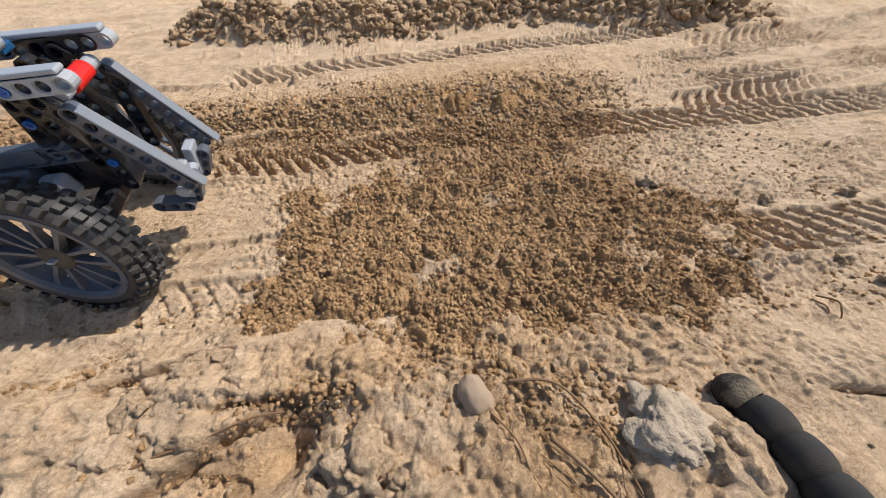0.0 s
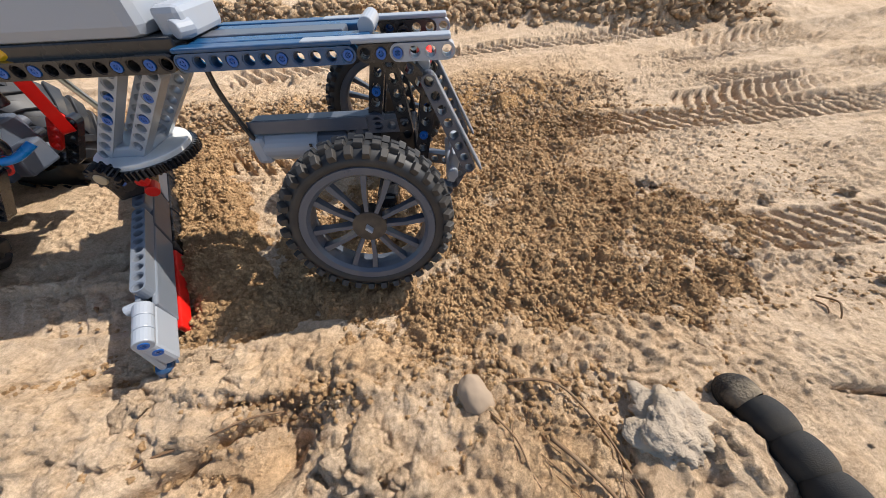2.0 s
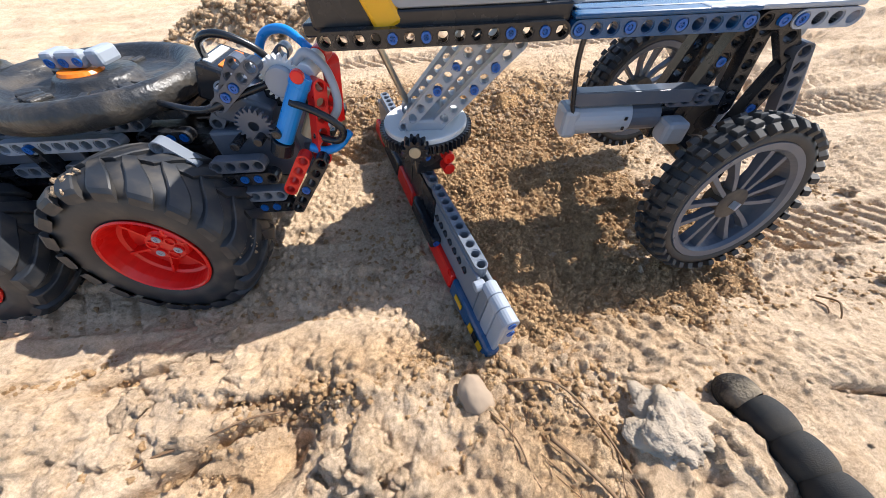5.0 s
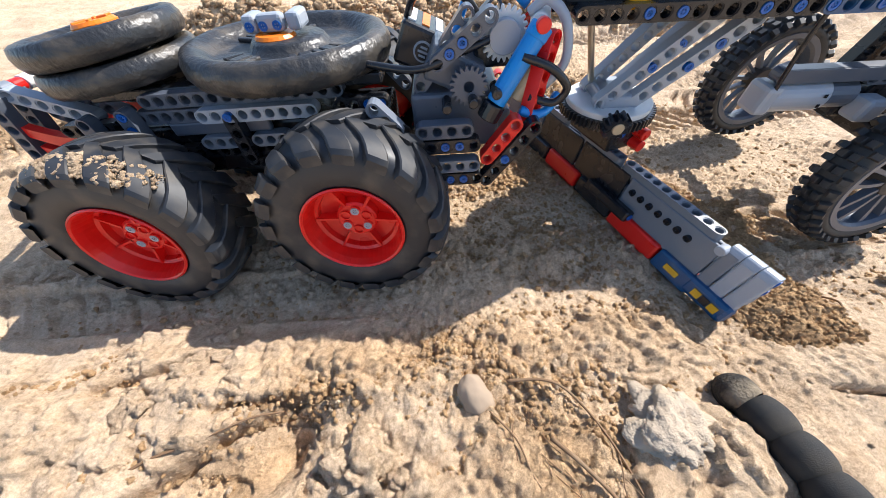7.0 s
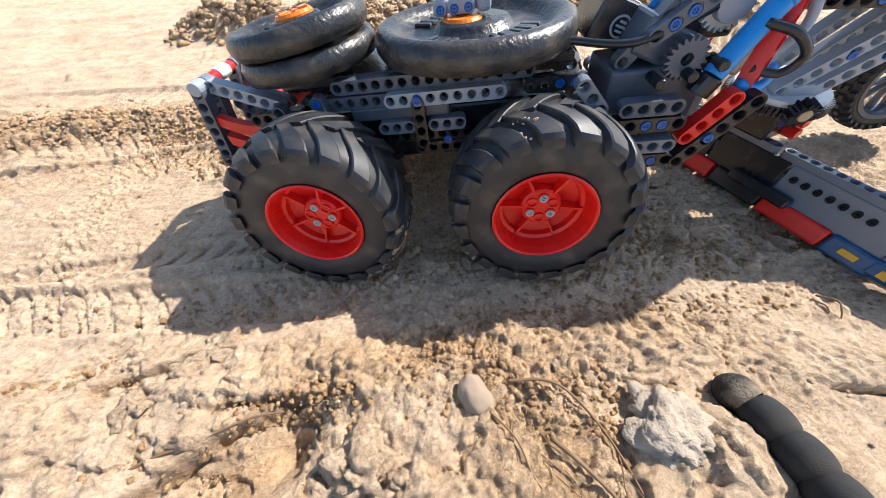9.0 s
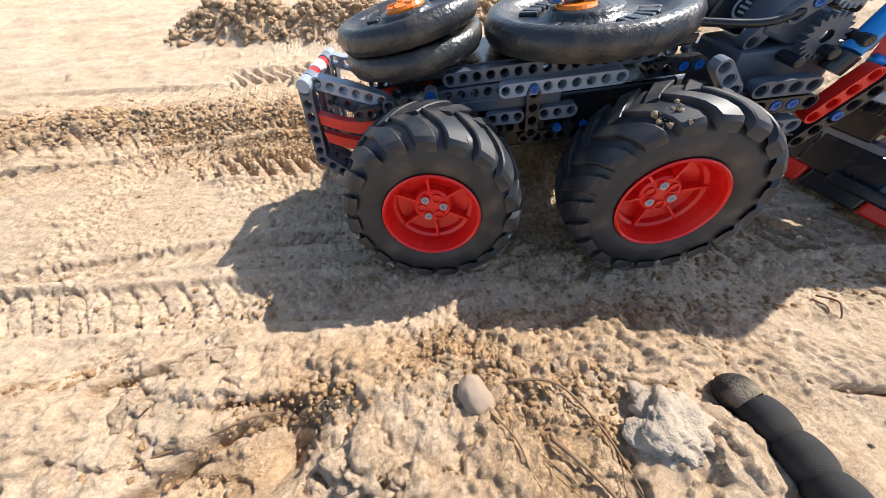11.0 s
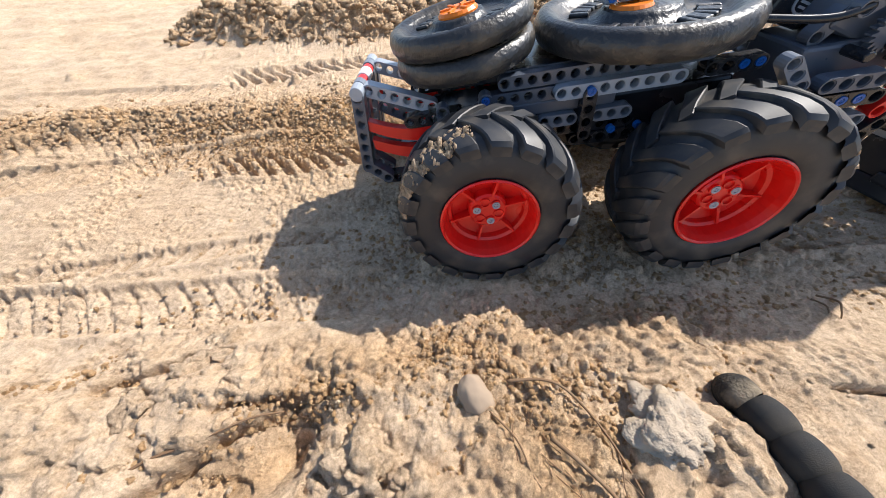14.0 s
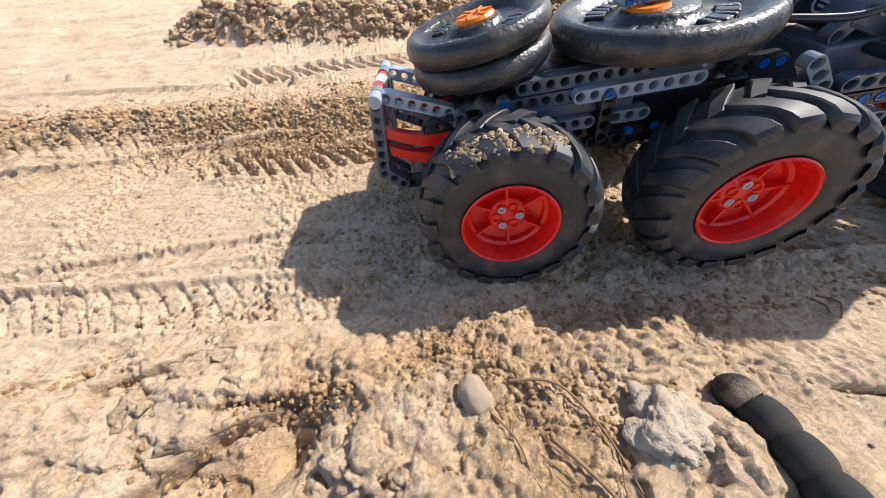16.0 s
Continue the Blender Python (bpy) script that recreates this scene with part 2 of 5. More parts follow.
def vnoise(x, y, seed=0):
    i, j = np.floor(x), np.floor(y)
    u, v = x - i, y - j
    u, v = u * u * (3 - 2 * u), v * v * (3 - 2 * v)
    return ((hash2(i, j, seed) * (1 - u) + hash2(i + 1, j, seed) * u) * (1 - v)
            + (hash2(i, j + 1, seed) * (1 - u) + hash2(i + 1, j + 1, seed) * u) * v)


def fbm(x, y, octaves=4, seed=0):
    s, a, t = 0, 1.0, 0
    for o in range(octaves):
        s = s + a * vnoise(x * 2 ** o, y * 2 ** o, seed + o * 13)
        t += a
        a *= 0.5
    return s / t - 0.5


def worley(x, y, seed=0):
    """Distance to the nearest of scattered points, and that point's own random number."""
    i, j = np.floor(x), np.floor(y)
    best, own = np.full(np.shape(x), 9.0), np.zeros(np.shape(x))
    for di in (-1, 0, 1):
        for dj in (-1, 0, 1):
            ci, cj = i + di, j + dj
            d = (ci + hash2(ci, cj, seed) - x) ** 2 + (cj + hash2(ci, cj, seed + 5) - y) ** 2
            near = d < best
            best = np.where(near, d, best)
            own = np.where(near, hash2(ci, cj, seed + 9), own)
    return np.sqrt(best), own


def crumble(x, y, seed=0):
    """Relief of loose damp soil: crumbs that stick together in lumps, in metres."""
    wx, wy = x + 0.004 * fbm(x * 110, y * 110, 2, seed + 71), y + 0.004 * fbm(x * 110, y * 110, 2, seed + 72)
    h = 0
    for size, high, k in ((0.0130, 0.0045, 1), (0.0062, 0.0036, 2), (0.0036, 0.0024, 3)):
        d, own = worley(wx / size, wy / size, seed + 11 * k)
        h = h + high * (0.15 + 0.85 * own) * np.sqrt(np.maximum(0, 1 - (d / 0.85) ** 2))
    return h - 0.0046


def smooth(a, b, x):
    t = np.clip((x - a) / (b - a), 0, 1)
    return t * t * (3 - 2 * t)


def blob(x, y, cx, cy, rx, ry, turn=0.0):
    c, s = math.cos(radians(turn)), math.sin(radians(turn))
    u, v = (x - cx) * c + (y - cy) * s, -(x - cx) * s + (y - cy) * c
    return np.exp(-((u / rx) ** 2 + (v / ry) ** 2))


# tyre tracks: start, end, width, lug spacing, depth, side the chevrons lean to
TRACKS = [((-0.30, 0.500), (0.62, 0.655), 0.046, 0.020, 0.0095, 1),
          ((-0.24, 0.276), (0.62, 0.358), 0.044, 0.018, 0.0080, 1),
          ((0.30, 0.362), (0.75, 0.475), 0.042, 0.018, 0.0070, -1),
          ((0.24, 0.152), (0.52, 0.180), 0.040, 0.018, 0.0055, 1),
          ((-0.42, 0.116), (-0.04, 0.110), 0.034, 0.018, 0.0008, 1),
          ((-0.45, 0.132), (-0.09, 0.168), 0.014, 0.018, 0.0022, -1),
          ((-0.55, 0.245), (-0.12, 0.312), 0.042, 0.018, 0.0065, -1),
          ((-0.75, 0.290), (-0.25, 0.345), 0.040, 0.018, 0.0030, 1),
          ((-0.9, 0.42), (-0.2, 0.47), 0.042, 0.018, 0.0035, -1),
          ((0.1, 0.70), (1.3, 0.86), 0.042, 0.018, 0.0050, 1),
          ((0.42, 0.56), (1.5, 0.74), 0.042, 0.018, 0.0080, -1),
          ((0.36, 0.415), (1.2, 0.585), 0.042, 0.018, 0.0070, 1),
          ((0.50, 0.24), (1.2, 0.33), 0.042, 0.018, 0.0050, 1),
          ((0.35, 0.50), (1.2, 0.66), 0.042, 0.018, 0.0060, 1)]


def clump_mask(x, y):
    """Where the soil lies loose in crumbs: ridges, spilled rows, untouched spots."""
    m = 0.9 * smooth(0.085, 0.02, np.abs(y - (0.70 + 0.03 * np.sin(x * 9)))) * smooth(-0.52, -0.42, x) * smooth(0.62, 0.45, x)
    m = np.maximum(m, blob(x, y, -0.08, 0.375, 0.22, 0.055, 4))
    m = np.maximum(m, 0.9 * blob(x, y, -0.40, 0.375, 0.22, 0.035, 3))
    m = np.maximum(m, 0.9 * blob(x, y, 0.07, 0.31, 0.10, 0.10))
    m = np.maximum(m, 0.85 * blob(x, y, 0.03, 0.068, 0.16, 0.022, 4))
    m = np.maximum(m, 0.42 * blob(x, y, 0.04, 0.02, 0.06, 0.05))
    m = np.maximum(m, 0.28 * blob(x, y, -0.18, 0.05, 0.12, 0.04, 5))
    m = np.maximum(m, 0.25 * blob(x, y, 0.26, 0.09, 0.09, 0.03))
    m = np.maximum(m, 0.12 * blob(x, y, 0.32, 0.2, 0.07, 0.06))
    m = np.maximum(m, 0.5 * blob(x, y, 0.10, 0.15, 0.14, 0.035))
    m = np.maximum(m, 0.8 * blob(x, y, 0.06, 0.062, 0.085, 0.026, 4))
    m = np.maximum(m, 0.6 * blob(x, y, 0.05, 0.022, 0.035, 0.035))
    m = np.maximum(m, 0.35 * blob(x, y, 0.20, 0.085, 0.07, 0.02))
    m = np.maximum(m, 0.5 * blob(x, y, 0.10, 0.40, 0.20, 0.07, 5))
    return np.clip(m * (0.75 + 0.9 * fbm(x * 18, y * 18, 3, 5)), 0, 1)


def base_height(x, y):
    far = smooth(0.25, 1.2, np.hypot(x, y))
    h = 0.010 * fbm(x * 7, y * 7, 4, 1) + 0.004 * fbm(x * 40, y * 40, 3, 2) + far * (0.03 * fbm(x * 2, y * 2, 4, 3) + 0.014 * fbm(x * 7, y * 45 - x * 9, 3, 17) + 0.010 * fbm(x * 30, y * 30, 3, 19))
    # the far ridge thrown up by earlier passes, and the low middle one
    ridge = np.exp(-((y - (0.70 + 0.03 * np.sin(x * 9))) / 0.05) ** 2) * smooth(-0.52, -0.40, x) * smooth(0.75, 0.5, x)
    h = h + ridge * (0.040 + 0.03 * fbm(x * 16, y * 16, 3, 9))
    h = h + 0.016 * blob(x, y, -0.08, 0.375, 0.20, 0.03, 4) + 0.011 * blob(x, y, -0.40, 0.375, 0.20, 0.02, 3)
    h = h + 0.006 * blob(x, y, 0.03, 0.066, 0.18, 0.013, 4)
    # foreground bank and its small pit under the crust
    h = h + 0.010 * smooth(0.075, 0.04, y) * (1 + 1.2 * fbm(x * 25, y * 25, 3, 21))
    h = h - 0.026 * blob(x, y, -0.083, 0.024, 0.012, 0.016) - 0.012 * blob(x, y, -0.105, 0.012, 0.03, 0.012, 20)
    # the smooth strip that the wheels roll along
    lane = smooth(0.035, 0.02, np.abs(y - 0.145)) * smooth(0.5, 0.3, x)
    return h * (1 - 0.8 * lane)


def loose_relief(x, y, mask):
    return smooth(0.05, 0.38, mask) * (1.05 * crumble(x, y) + 0.016 * np.abs(fbm(x * 22, y * 22, 3, 53)))


def crack(x, y, x0, y0, x1, y1, w, wob, seed):
    dx, dy = x1 - x0, y1 - y0
    L = math.hypot(dx, dy)
    u = ((x - x0) * dx + (y - y0) * dy) / L
    v = (-(x - x0) * dy + (y - y0) * dx) / L + wob * fbm(u * 40, u * 0 + 3, 3, seed)
    inside = smooth(-0.005, 0.01, u) * smooth(L + 0.005, L - 0.01, u)
    return np.exp(-(v / w) ** 2) * inside, (v < 0) * inside * np.exp(-np.abs(v) / 0.02)


def axis_lines(lo, hi, step, reach, growth, back, middle=1.2):
    """Even lines from lo to hi, then wider and wider ones, slowly as far as middle."""
    mid = list(np.arange(lo, hi, step))
    up, d = [mid[-1]], step
    while up[-1] < reach:
        d *= growth if up[-1] < middle else 1.07
        up.append(up[-1] + d)
    dn, d = [lo], step
    while dn[-1] > -reach:
        d *= back if dn[-1] > -middle else 1.07
        dn.append(dn[-1] - d)
    return np.array(dn[:0:-1] + mid + up[1:])


def make_ground():
    xs = axis_lines(-0.32, 0.37, 0.0012, 60, 1.020, 1.020)
    ys = axis_lines(-0.02, 0.31, 0.0012, 60, 1.0105, 1.07)
    X, Y = np.meshgrid(xs, ys)
    Hh = base_height(X, Y)
    mask = clump_mask(X, Y)
    near = smooth(1.6, 0.9, np.hypot(X, Y))
    # tracks
    tr = np.zeros_like(X)
    for (x0, y0), (x1, y1), w, pitch, depth, lean in TRACKS:
        L = math.hypot(x1 - x0, y1 - y0)
        ux, uy = (x1 - x0) / L, (y1 - y0) / L
        u, v = (X - x0) * ux + (Y - y0) * uy, -(X - x0) * uy + (Y - y0) * ux
        v = v + 0.004 * np.sin(u * 14)
        band = smooth(w / 2 + 0.003, w / 2 - 0.001, np.abs(v)) * smooth(-0.02, 0.02, u) * smooth(L + 0.02, L - 0.02, u)
        ph = (u + lean * (0.75 * v + 9.0 * v * v)) / pitch
        lug = smooth(0.25, 0.75, np.sin(2 * np.pi * ph) * 0.5 + 0.5) if depth > 0.003 else 2.0 * smooth(0.80, 0.97, np.sin(2 * np.pi * ph) * 0.5 + 0.5)
        fade = np.clip(0.75 + 1.6 * fbm(X * 9, Y * 9, 2, 31), 0.15, 1.2)
        edge = np.exp(-((np.abs(v) - w / 2 - 0.004) / 0.004) ** 2) * smooth(-0.02, 0.02, u) * smooth(L + 0.02, L - 0.02, u)
        tr += band * (-1.25 * depth * lug * fade - 0.002) + 0.0025 * edge * fade
    Hh = Hh + tr * (1 - 0.5 * mask)
    # crust cracks in the foreground
    for a in ((-0.16, 0.004, -0.085, 0.043, 0.0022, 0.012, 1), (-0.20, 0.052, -0.13, 0.075, 0.0016, 0.012, 2),
              (0.198, 0.036, 0.275, 0.030, 0.0009, 0.004, 3), (-0.13, 0.040, -0.05, 0.052, 0.0014, 0.01, 4)):
        c, low = crack(X, Y, *a)
        Hh = Hh - 0.013 * c - 0.004 * low
    # crumbs and clods as domes
    rng = np.random.default_rng(4)
    dome = np.zeros_like(X)

    def scatter(n, lo, hi, x0, x1, y0, y1, power, floor_p):
        cx, cy = rng.uniform(x0, x1, n), rng.uniform(y0, y1, n)
        keep = rng.uniform(0, 1, n) < np.clip(clump_mask(cx, cy), floor_p, 1)
        cx, cy = cx[keep], cy[keep]
        rr = lo + (hi - lo) * rng.uniform(0, 1, len(cx)) ** power
        for x, y, r in zip(cx, cy, rr):
            i0, i1 = np.searchsorted(xs, (x - r, x + r))
            j0, j1 = np.searchsorted(ys, (y - r, y + r))
            if i1 <= i0 or j1 <= j0:
                continue
            dx, dy = xs[i0:i1] - x, ys[j0:j1] - y
            sx, sy = rng.uniform(0.75, 1.0), rng.uniform(0.75, 1.0)
            q = 1 - ((dx / sx) ** 2)[None] / r ** 2 - ((dy / sy) ** 2)[:, None] / r ** 2
            d = r * rng.uniform(0.55, 1.05) * np.sqrt(np.maximum(q, 0))
            dome[j0:j1, i0:i1] = np.maximum(dome[j0:j1, i0:i1], d)
    scatter(9000, 0.0012, 0.0030, -0.36, 0.42, -0.03, 0.36, 2.5, 0.06)
    scatter(500, 0.003, 0.0060, -0.36, 0.42, -0.03, 0.36, 3.5, 0.03)
    scatter(1200, 0.004, 0.009, -0.9, 0.9, 0.34, 0.95, 2.5, 0.05)
    # break the domes up into ragged crumbs
    dome = dome * np.clip(1 + 1.5 * fbm(X * 210, Y * 210, 2, 41), 0.2, 1.8)
    loose = smooth(0.05, 0.38, mask)
    Hh = Hh + near * loose_relief(X, Y, mask)
    # crust of the bank: broken plates with sharp lips, strewn with crumbs in patches
    bank = smooth(0.098, 0.070, Y + 0.02 * fbm(X * 20, Y * 20, 2, 57)) * (1 - 0.6 * loose) * (1 - 0.75 * smooth(0.12, 0.16, X))
    plate = fbm(X * 19, Y * 27, 5, 61)
    lips = smooth(0.00, 0.012, plate) + 0.8 * smooth(0.09, 0.100, plate) + 0.9 * smooth(-0.10, -0.090, plate)
    strewn = smooth(-0.02, 0.10, fbm(X * 26, Y * 26, 3, 59))
    Hh = Hh + bank * (0.0046 * lips + 0.0030 * fbm(X * 130, Y * 130, 4, 65) + 0.75 * strewn * (crumble(X, Y, 31) + 0.0030))
    # trodden soil between: scuffs along the travel, fine pits and grit
    packed = (1 - loose) * (1 - bank) * near
    Hh = Hh + packed * (0.0022 * fbm(X * 60, Y * 260, 3, 67) + 0.0024 * fbm(X * 170, Y * 170, 3, 69) * smooth(-0.10, 0.15, fbm(X * 14, Y * 14, 2, 73)))
    grit, own = worley(X / 0.0042, Y / 0.0042, 23)
    patch = smooth(0.02, 0.16, fbm(X * 16, Y * 24, 3, 75))
    Hh = Hh + packed * (0.0030 * np.sqrt(np.maximum(0, 1 - (grit / 0.6) ** 2)) * own * (0.25 + patch))
    # fine cracks where the wheels have pressed the damp soil
    edge, own = worley(X / 0.013 + 2.2 * fbm(X * 60, Y * 60, 3, 77), Y / 0.010 + 2.2 * fbm(X * 60, Y * 60, 3, 79), 29)
    lane = blob(X, Y, 0.10, 0.135, 0.20, 0.035)
    Hh = Hh + lane * 0.5 * (crumble(X, Y, 43) + 0.004) * smooth(-0.05, 0.08, fbm(X * 25, Y * 25, 3, 87))
    Hh = Hh + lane * 0.0045 * (own - 0.5) * smooth(0.8, 0.5, edge)
    Hh = Hh + dome * near
    ny, nx = X.shape
    # crumbs lean a little over one another
    lean = near * np.maximum(loose, 0.6 * bank)
    GX = X + lean * 0.0022 * fbm(X * 190, Y * 190, 2, 83)
    GY = Y + lean * 0.0022 * fbm(X * 190, Y * 190, 2, 85)
    co = np.stack([GX, GY, Hh], -1).reshape(-1, 3).astype(np.float32)
    idx = np.arange(nx * ny).reshape(ny, nx)
    quads = np.stack([idx[:-1, :-1], idx[:-1, 1:], idx[1:, 1:], idx[1:, :-1]], -1).reshape(-1, 4)
    me = bpy.data.meshes.new("ground")
    me.vertices.add(len(co))
    me.vertices.foreach_set("co", co.ravel())
    me.loops.add(quads.size)
    me.loops.foreach_set("vertex_index", quads.ravel().astype(np.int32))
    me.polygons.add(len(quads))
    me.polygons.foreach_set("loop_start", np.arange(0, quads.size, 4, dtype=np.int32))
    me.update(calc_edges=True)
    me.shade_smooth()
    # damp soil; the blob at (0.06, 0.40) also puts the ridges' shade into the colour
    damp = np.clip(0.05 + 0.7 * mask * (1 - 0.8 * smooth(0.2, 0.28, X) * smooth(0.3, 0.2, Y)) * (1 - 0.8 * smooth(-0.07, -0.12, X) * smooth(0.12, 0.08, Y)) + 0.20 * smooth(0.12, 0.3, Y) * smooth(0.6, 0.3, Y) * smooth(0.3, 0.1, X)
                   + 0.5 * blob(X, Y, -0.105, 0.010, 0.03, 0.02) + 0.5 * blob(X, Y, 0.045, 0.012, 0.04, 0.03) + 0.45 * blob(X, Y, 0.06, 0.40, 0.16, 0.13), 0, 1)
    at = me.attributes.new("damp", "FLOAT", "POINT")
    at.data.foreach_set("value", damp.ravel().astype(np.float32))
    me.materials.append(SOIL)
    ob = new("ground", me)
    tagged(ob, "pale sandy soil with tyre tracks and loose crumbs", "ground", kind="structure")
    return ob


make_ground()


# ---- loose crumbs, stones, roots ----
def lump(rng, r, sub=2, rough=0.25, flat=0.7):
    """One irregular clod as a bmesh."""
    bm = bmesh.new()
    bmesh.ops.create_icosphere(bm, subdivisions=sub, radius=1)
    off = Vector(rng.uniform(-50, 50, 3))
    for v in bm.verts:
        d = v.co.normalized()
        k = 1 + rough * noise.noise(d * 1.3 + off) * 1.6 + rough * 0.7 * noise.noise(d * 3.2 + off)
        v.co = Vector((d.x * k, d.y * k, d.z * k * flat)) * r
    return bm


def clod_arrays(rng, sub, rough):
    bm = lump(rng, 1.0, sub, rough)
    v = np.array([x.co[:] for x in bm.verts])
    bm.verts.index_update()
    f = np.array([[x.index for x in q.verts] for q in bm.faces])
    bm.free()
    return v, f


LUMPS = [clod_arrays(np.random.default_rng(k), 1, 0.55) for k in range(10)]
LUMPS_FINE = [clod_arrays(np.random.default_rng(50 + k), 2, 0.75) for k in range(10)]


def crumb_heap(name, spots, mat, rng):
    """Many crumbs, each (x, y, z, r), as one mesh."""
    vs, fs, base = [], [], 0
    for x, y, z, r in spots:
        v, f = (LUMPS_FINE if r > 0.0040 else LUMPS)[rng.integers(0, 10)]
        a = rng.uniform(0, 6.28)
        c, s = math.cos(a), math.sin(a)
        q = v * r * rng.uniform(0.75, 1.2, 3)
        q = np.stack([q[:, 0] * c - q[:, 1] * s + x, q[:, 0] * s + q[:, 1] * c + y, q[:, 2] + z], -1)
        vs.append(q)
        fs.append(f + base)
        base += len(v)
    return mesh_of(name, np.concatenate(vs).tolist(), np.concatenate(fs).tolist(), mat, True)


def lay(rng, n, x0, x1, y0, y1, least, r0, r1, power, sink):
    """Random crumb spots on the ground, dense where the soil lies loose."""
    k = n * 40
    x, y = rng.uniform(x0, x1, k), rng.uniform(y0, y1, k)
    keep = np.flatnonzero(rng.uniform(0, 1, k) < np.maximum(least, clump_mask(x, y)))[:n]
    x, y = x[keep], y[keep]
    r = r0 + r1 * rng.uniform(0, 1, len(x)) ** power
    return list(zip(x, y, base_height(x, y) + loose_relief(x, y, clump_mask(x, y)) + r * sink, r))


def scatter_crumbs():
    rng = np.random.default_rng(11)
    spots = lay(rng, 7000, -0.32, 0.42, -0.02, 0.46, 0.06, 0.0004, 0.0016, 4.0, 0.4)
    ob = new("dry_crumbs", crumb_heap("dry_crumbs", spots, CLOD_DRY, rng))
    tagged(ob, "scattered small dry crumbs of sandy soil", "soil crumbs", kind="stuff")
    spots = lay(rng, 20000, -0.32, 0.36, -0.02, 0.36, 0.0, 0.0007, 0.0017, 2.5, 0.25)
    ob = new("damp_crumbs", crumb_heap("damp_crumbs", spots, CLOD, rng))
    tagged(ob, "damp golden granules of loose sandy soil", "soil crumbs", kind="stuff")
    spots = lay(rng, 5000, -0.50, 0.70, 0.60, 0.82, 0.0, 0.0018, 0.0075, 4.0, 0.2) + lay(rng, 6000, -0.55, 0.25, 0.33, 0.47, 0.0, 0.0009, 0.0028, 3.5, 0.2)
    ob = new("ridge_clods", crumb_heap("ridge_clods", spots, CLOD_MID, rng))
    tagged(ob, "damp brown clods piled along the ridges", "soil clods", kind="stuff")


scatter_crumbs()
CLUMP_MESHES = []


def clump_mesh(k):
    """A crumbly mound: a ragged domed skin, strewn with crumbs."""
    rng = np.random.default_rng(100 + k)
    g = np.linspace(-0.034, 0.034, 60)
    X, Y = np.meshgrid(g, g)
    d = np.hypot(X, Y) * (1 + 0.9 * fbm(X * 45 + 9 * k, Y * 45, 3, k))
    H = 0.0095 * (1 - smooth(0.004, 0.034, d)) - 0.004
    H = H * (0.75 + 1.3 * fbm(X * 60 + 7 * k, Y * 60, 2, 60 + k))
    H = H + 1.15 * crumble(X + 0.3 * k, Y + 0.2 * k, 200 + k) + 0.003 * fbm(X * 330, Y * 330, 2, k + 3)
    H = H - 0.016 * smooth(0.022, 0.034, d)
    X, Y = X + 0.003 * fbm(X * 190, Y * 190, 2, k + 83), Y + 0.003 * fbm(X * 190, Y * 190, 2, k + 85)
    n = len(g)
    v = np.stack([X, Y, H], -1).reshape(-1, 3)
    idx = np.arange(n * n).reshape(n, n)
    f = np.stack([idx[:-1, :-1], idx[:-1, 1:], idx[1:, 1:], idx[1:, :-1]], -1).reshape(-1, 4)
    keep = (d.reshape(-1)[f] < 0.0345).all(1)
    f = f[keep].tolist()
    v = v.tolist()
    used = sorted({q for face in f for q in face})
    back = {q: i for i, q in enumerate(used)}
    v, f = [v[q] for q in used], [[back[q] for q in face] for face in f]
    for _ in range(520):
        a, e = rng.uniform(0, 6.28), 0.029 * rng.uniform() ** 0.55
        r = 0.0007 + 0.0014 * rng.uniform() ** 2.5
        x, y = e * math.cos(a), e * math.sin(a)
        z = H[int((y + 0.034) / 0.068 * (n - 1)), int((x + 0.034) / 0.068 * (n - 1))] + r * 0.25
        lv, lf = LUMPS[rng.integers(0, 10)]
        b = len(v)
        v += (lv * r * rng.uniform(0.7, 1.25, 3) + (x, y, z)).tolist()
        f += (lf + b).tolist()
    return mesh_of("soil_clump", v, f, CLOD, True)


# ---- wheels ----
def tractor_tyre():
    """Balloon tyre with angled lugs; axis y, outer face towards -y."""
    R, w = 0.0525, 0.0220
    prof = [(0.028, -w + 0.002), (0.031, -w - 0.0005), (0.036, -w - 0.001), (0.043, -w - 0.0008), (0.0485, -w + 0.0015), (0.0512, -w + 0.0055), (R, -0.008), (R + 0.0004, 0),
            (R, 0.008), (0.0512, w - 0.0055), (0.0485, w - 0.0015), (0.043, w + 0.0008), (0.036, w + 0.001), (0.031, w + 0.0005), (0.028, w - 0.002)]
    v, f = lathe(prof, 64)
    me = mesh_of("rear_wheel", v, f, TYRE, True)
    return me


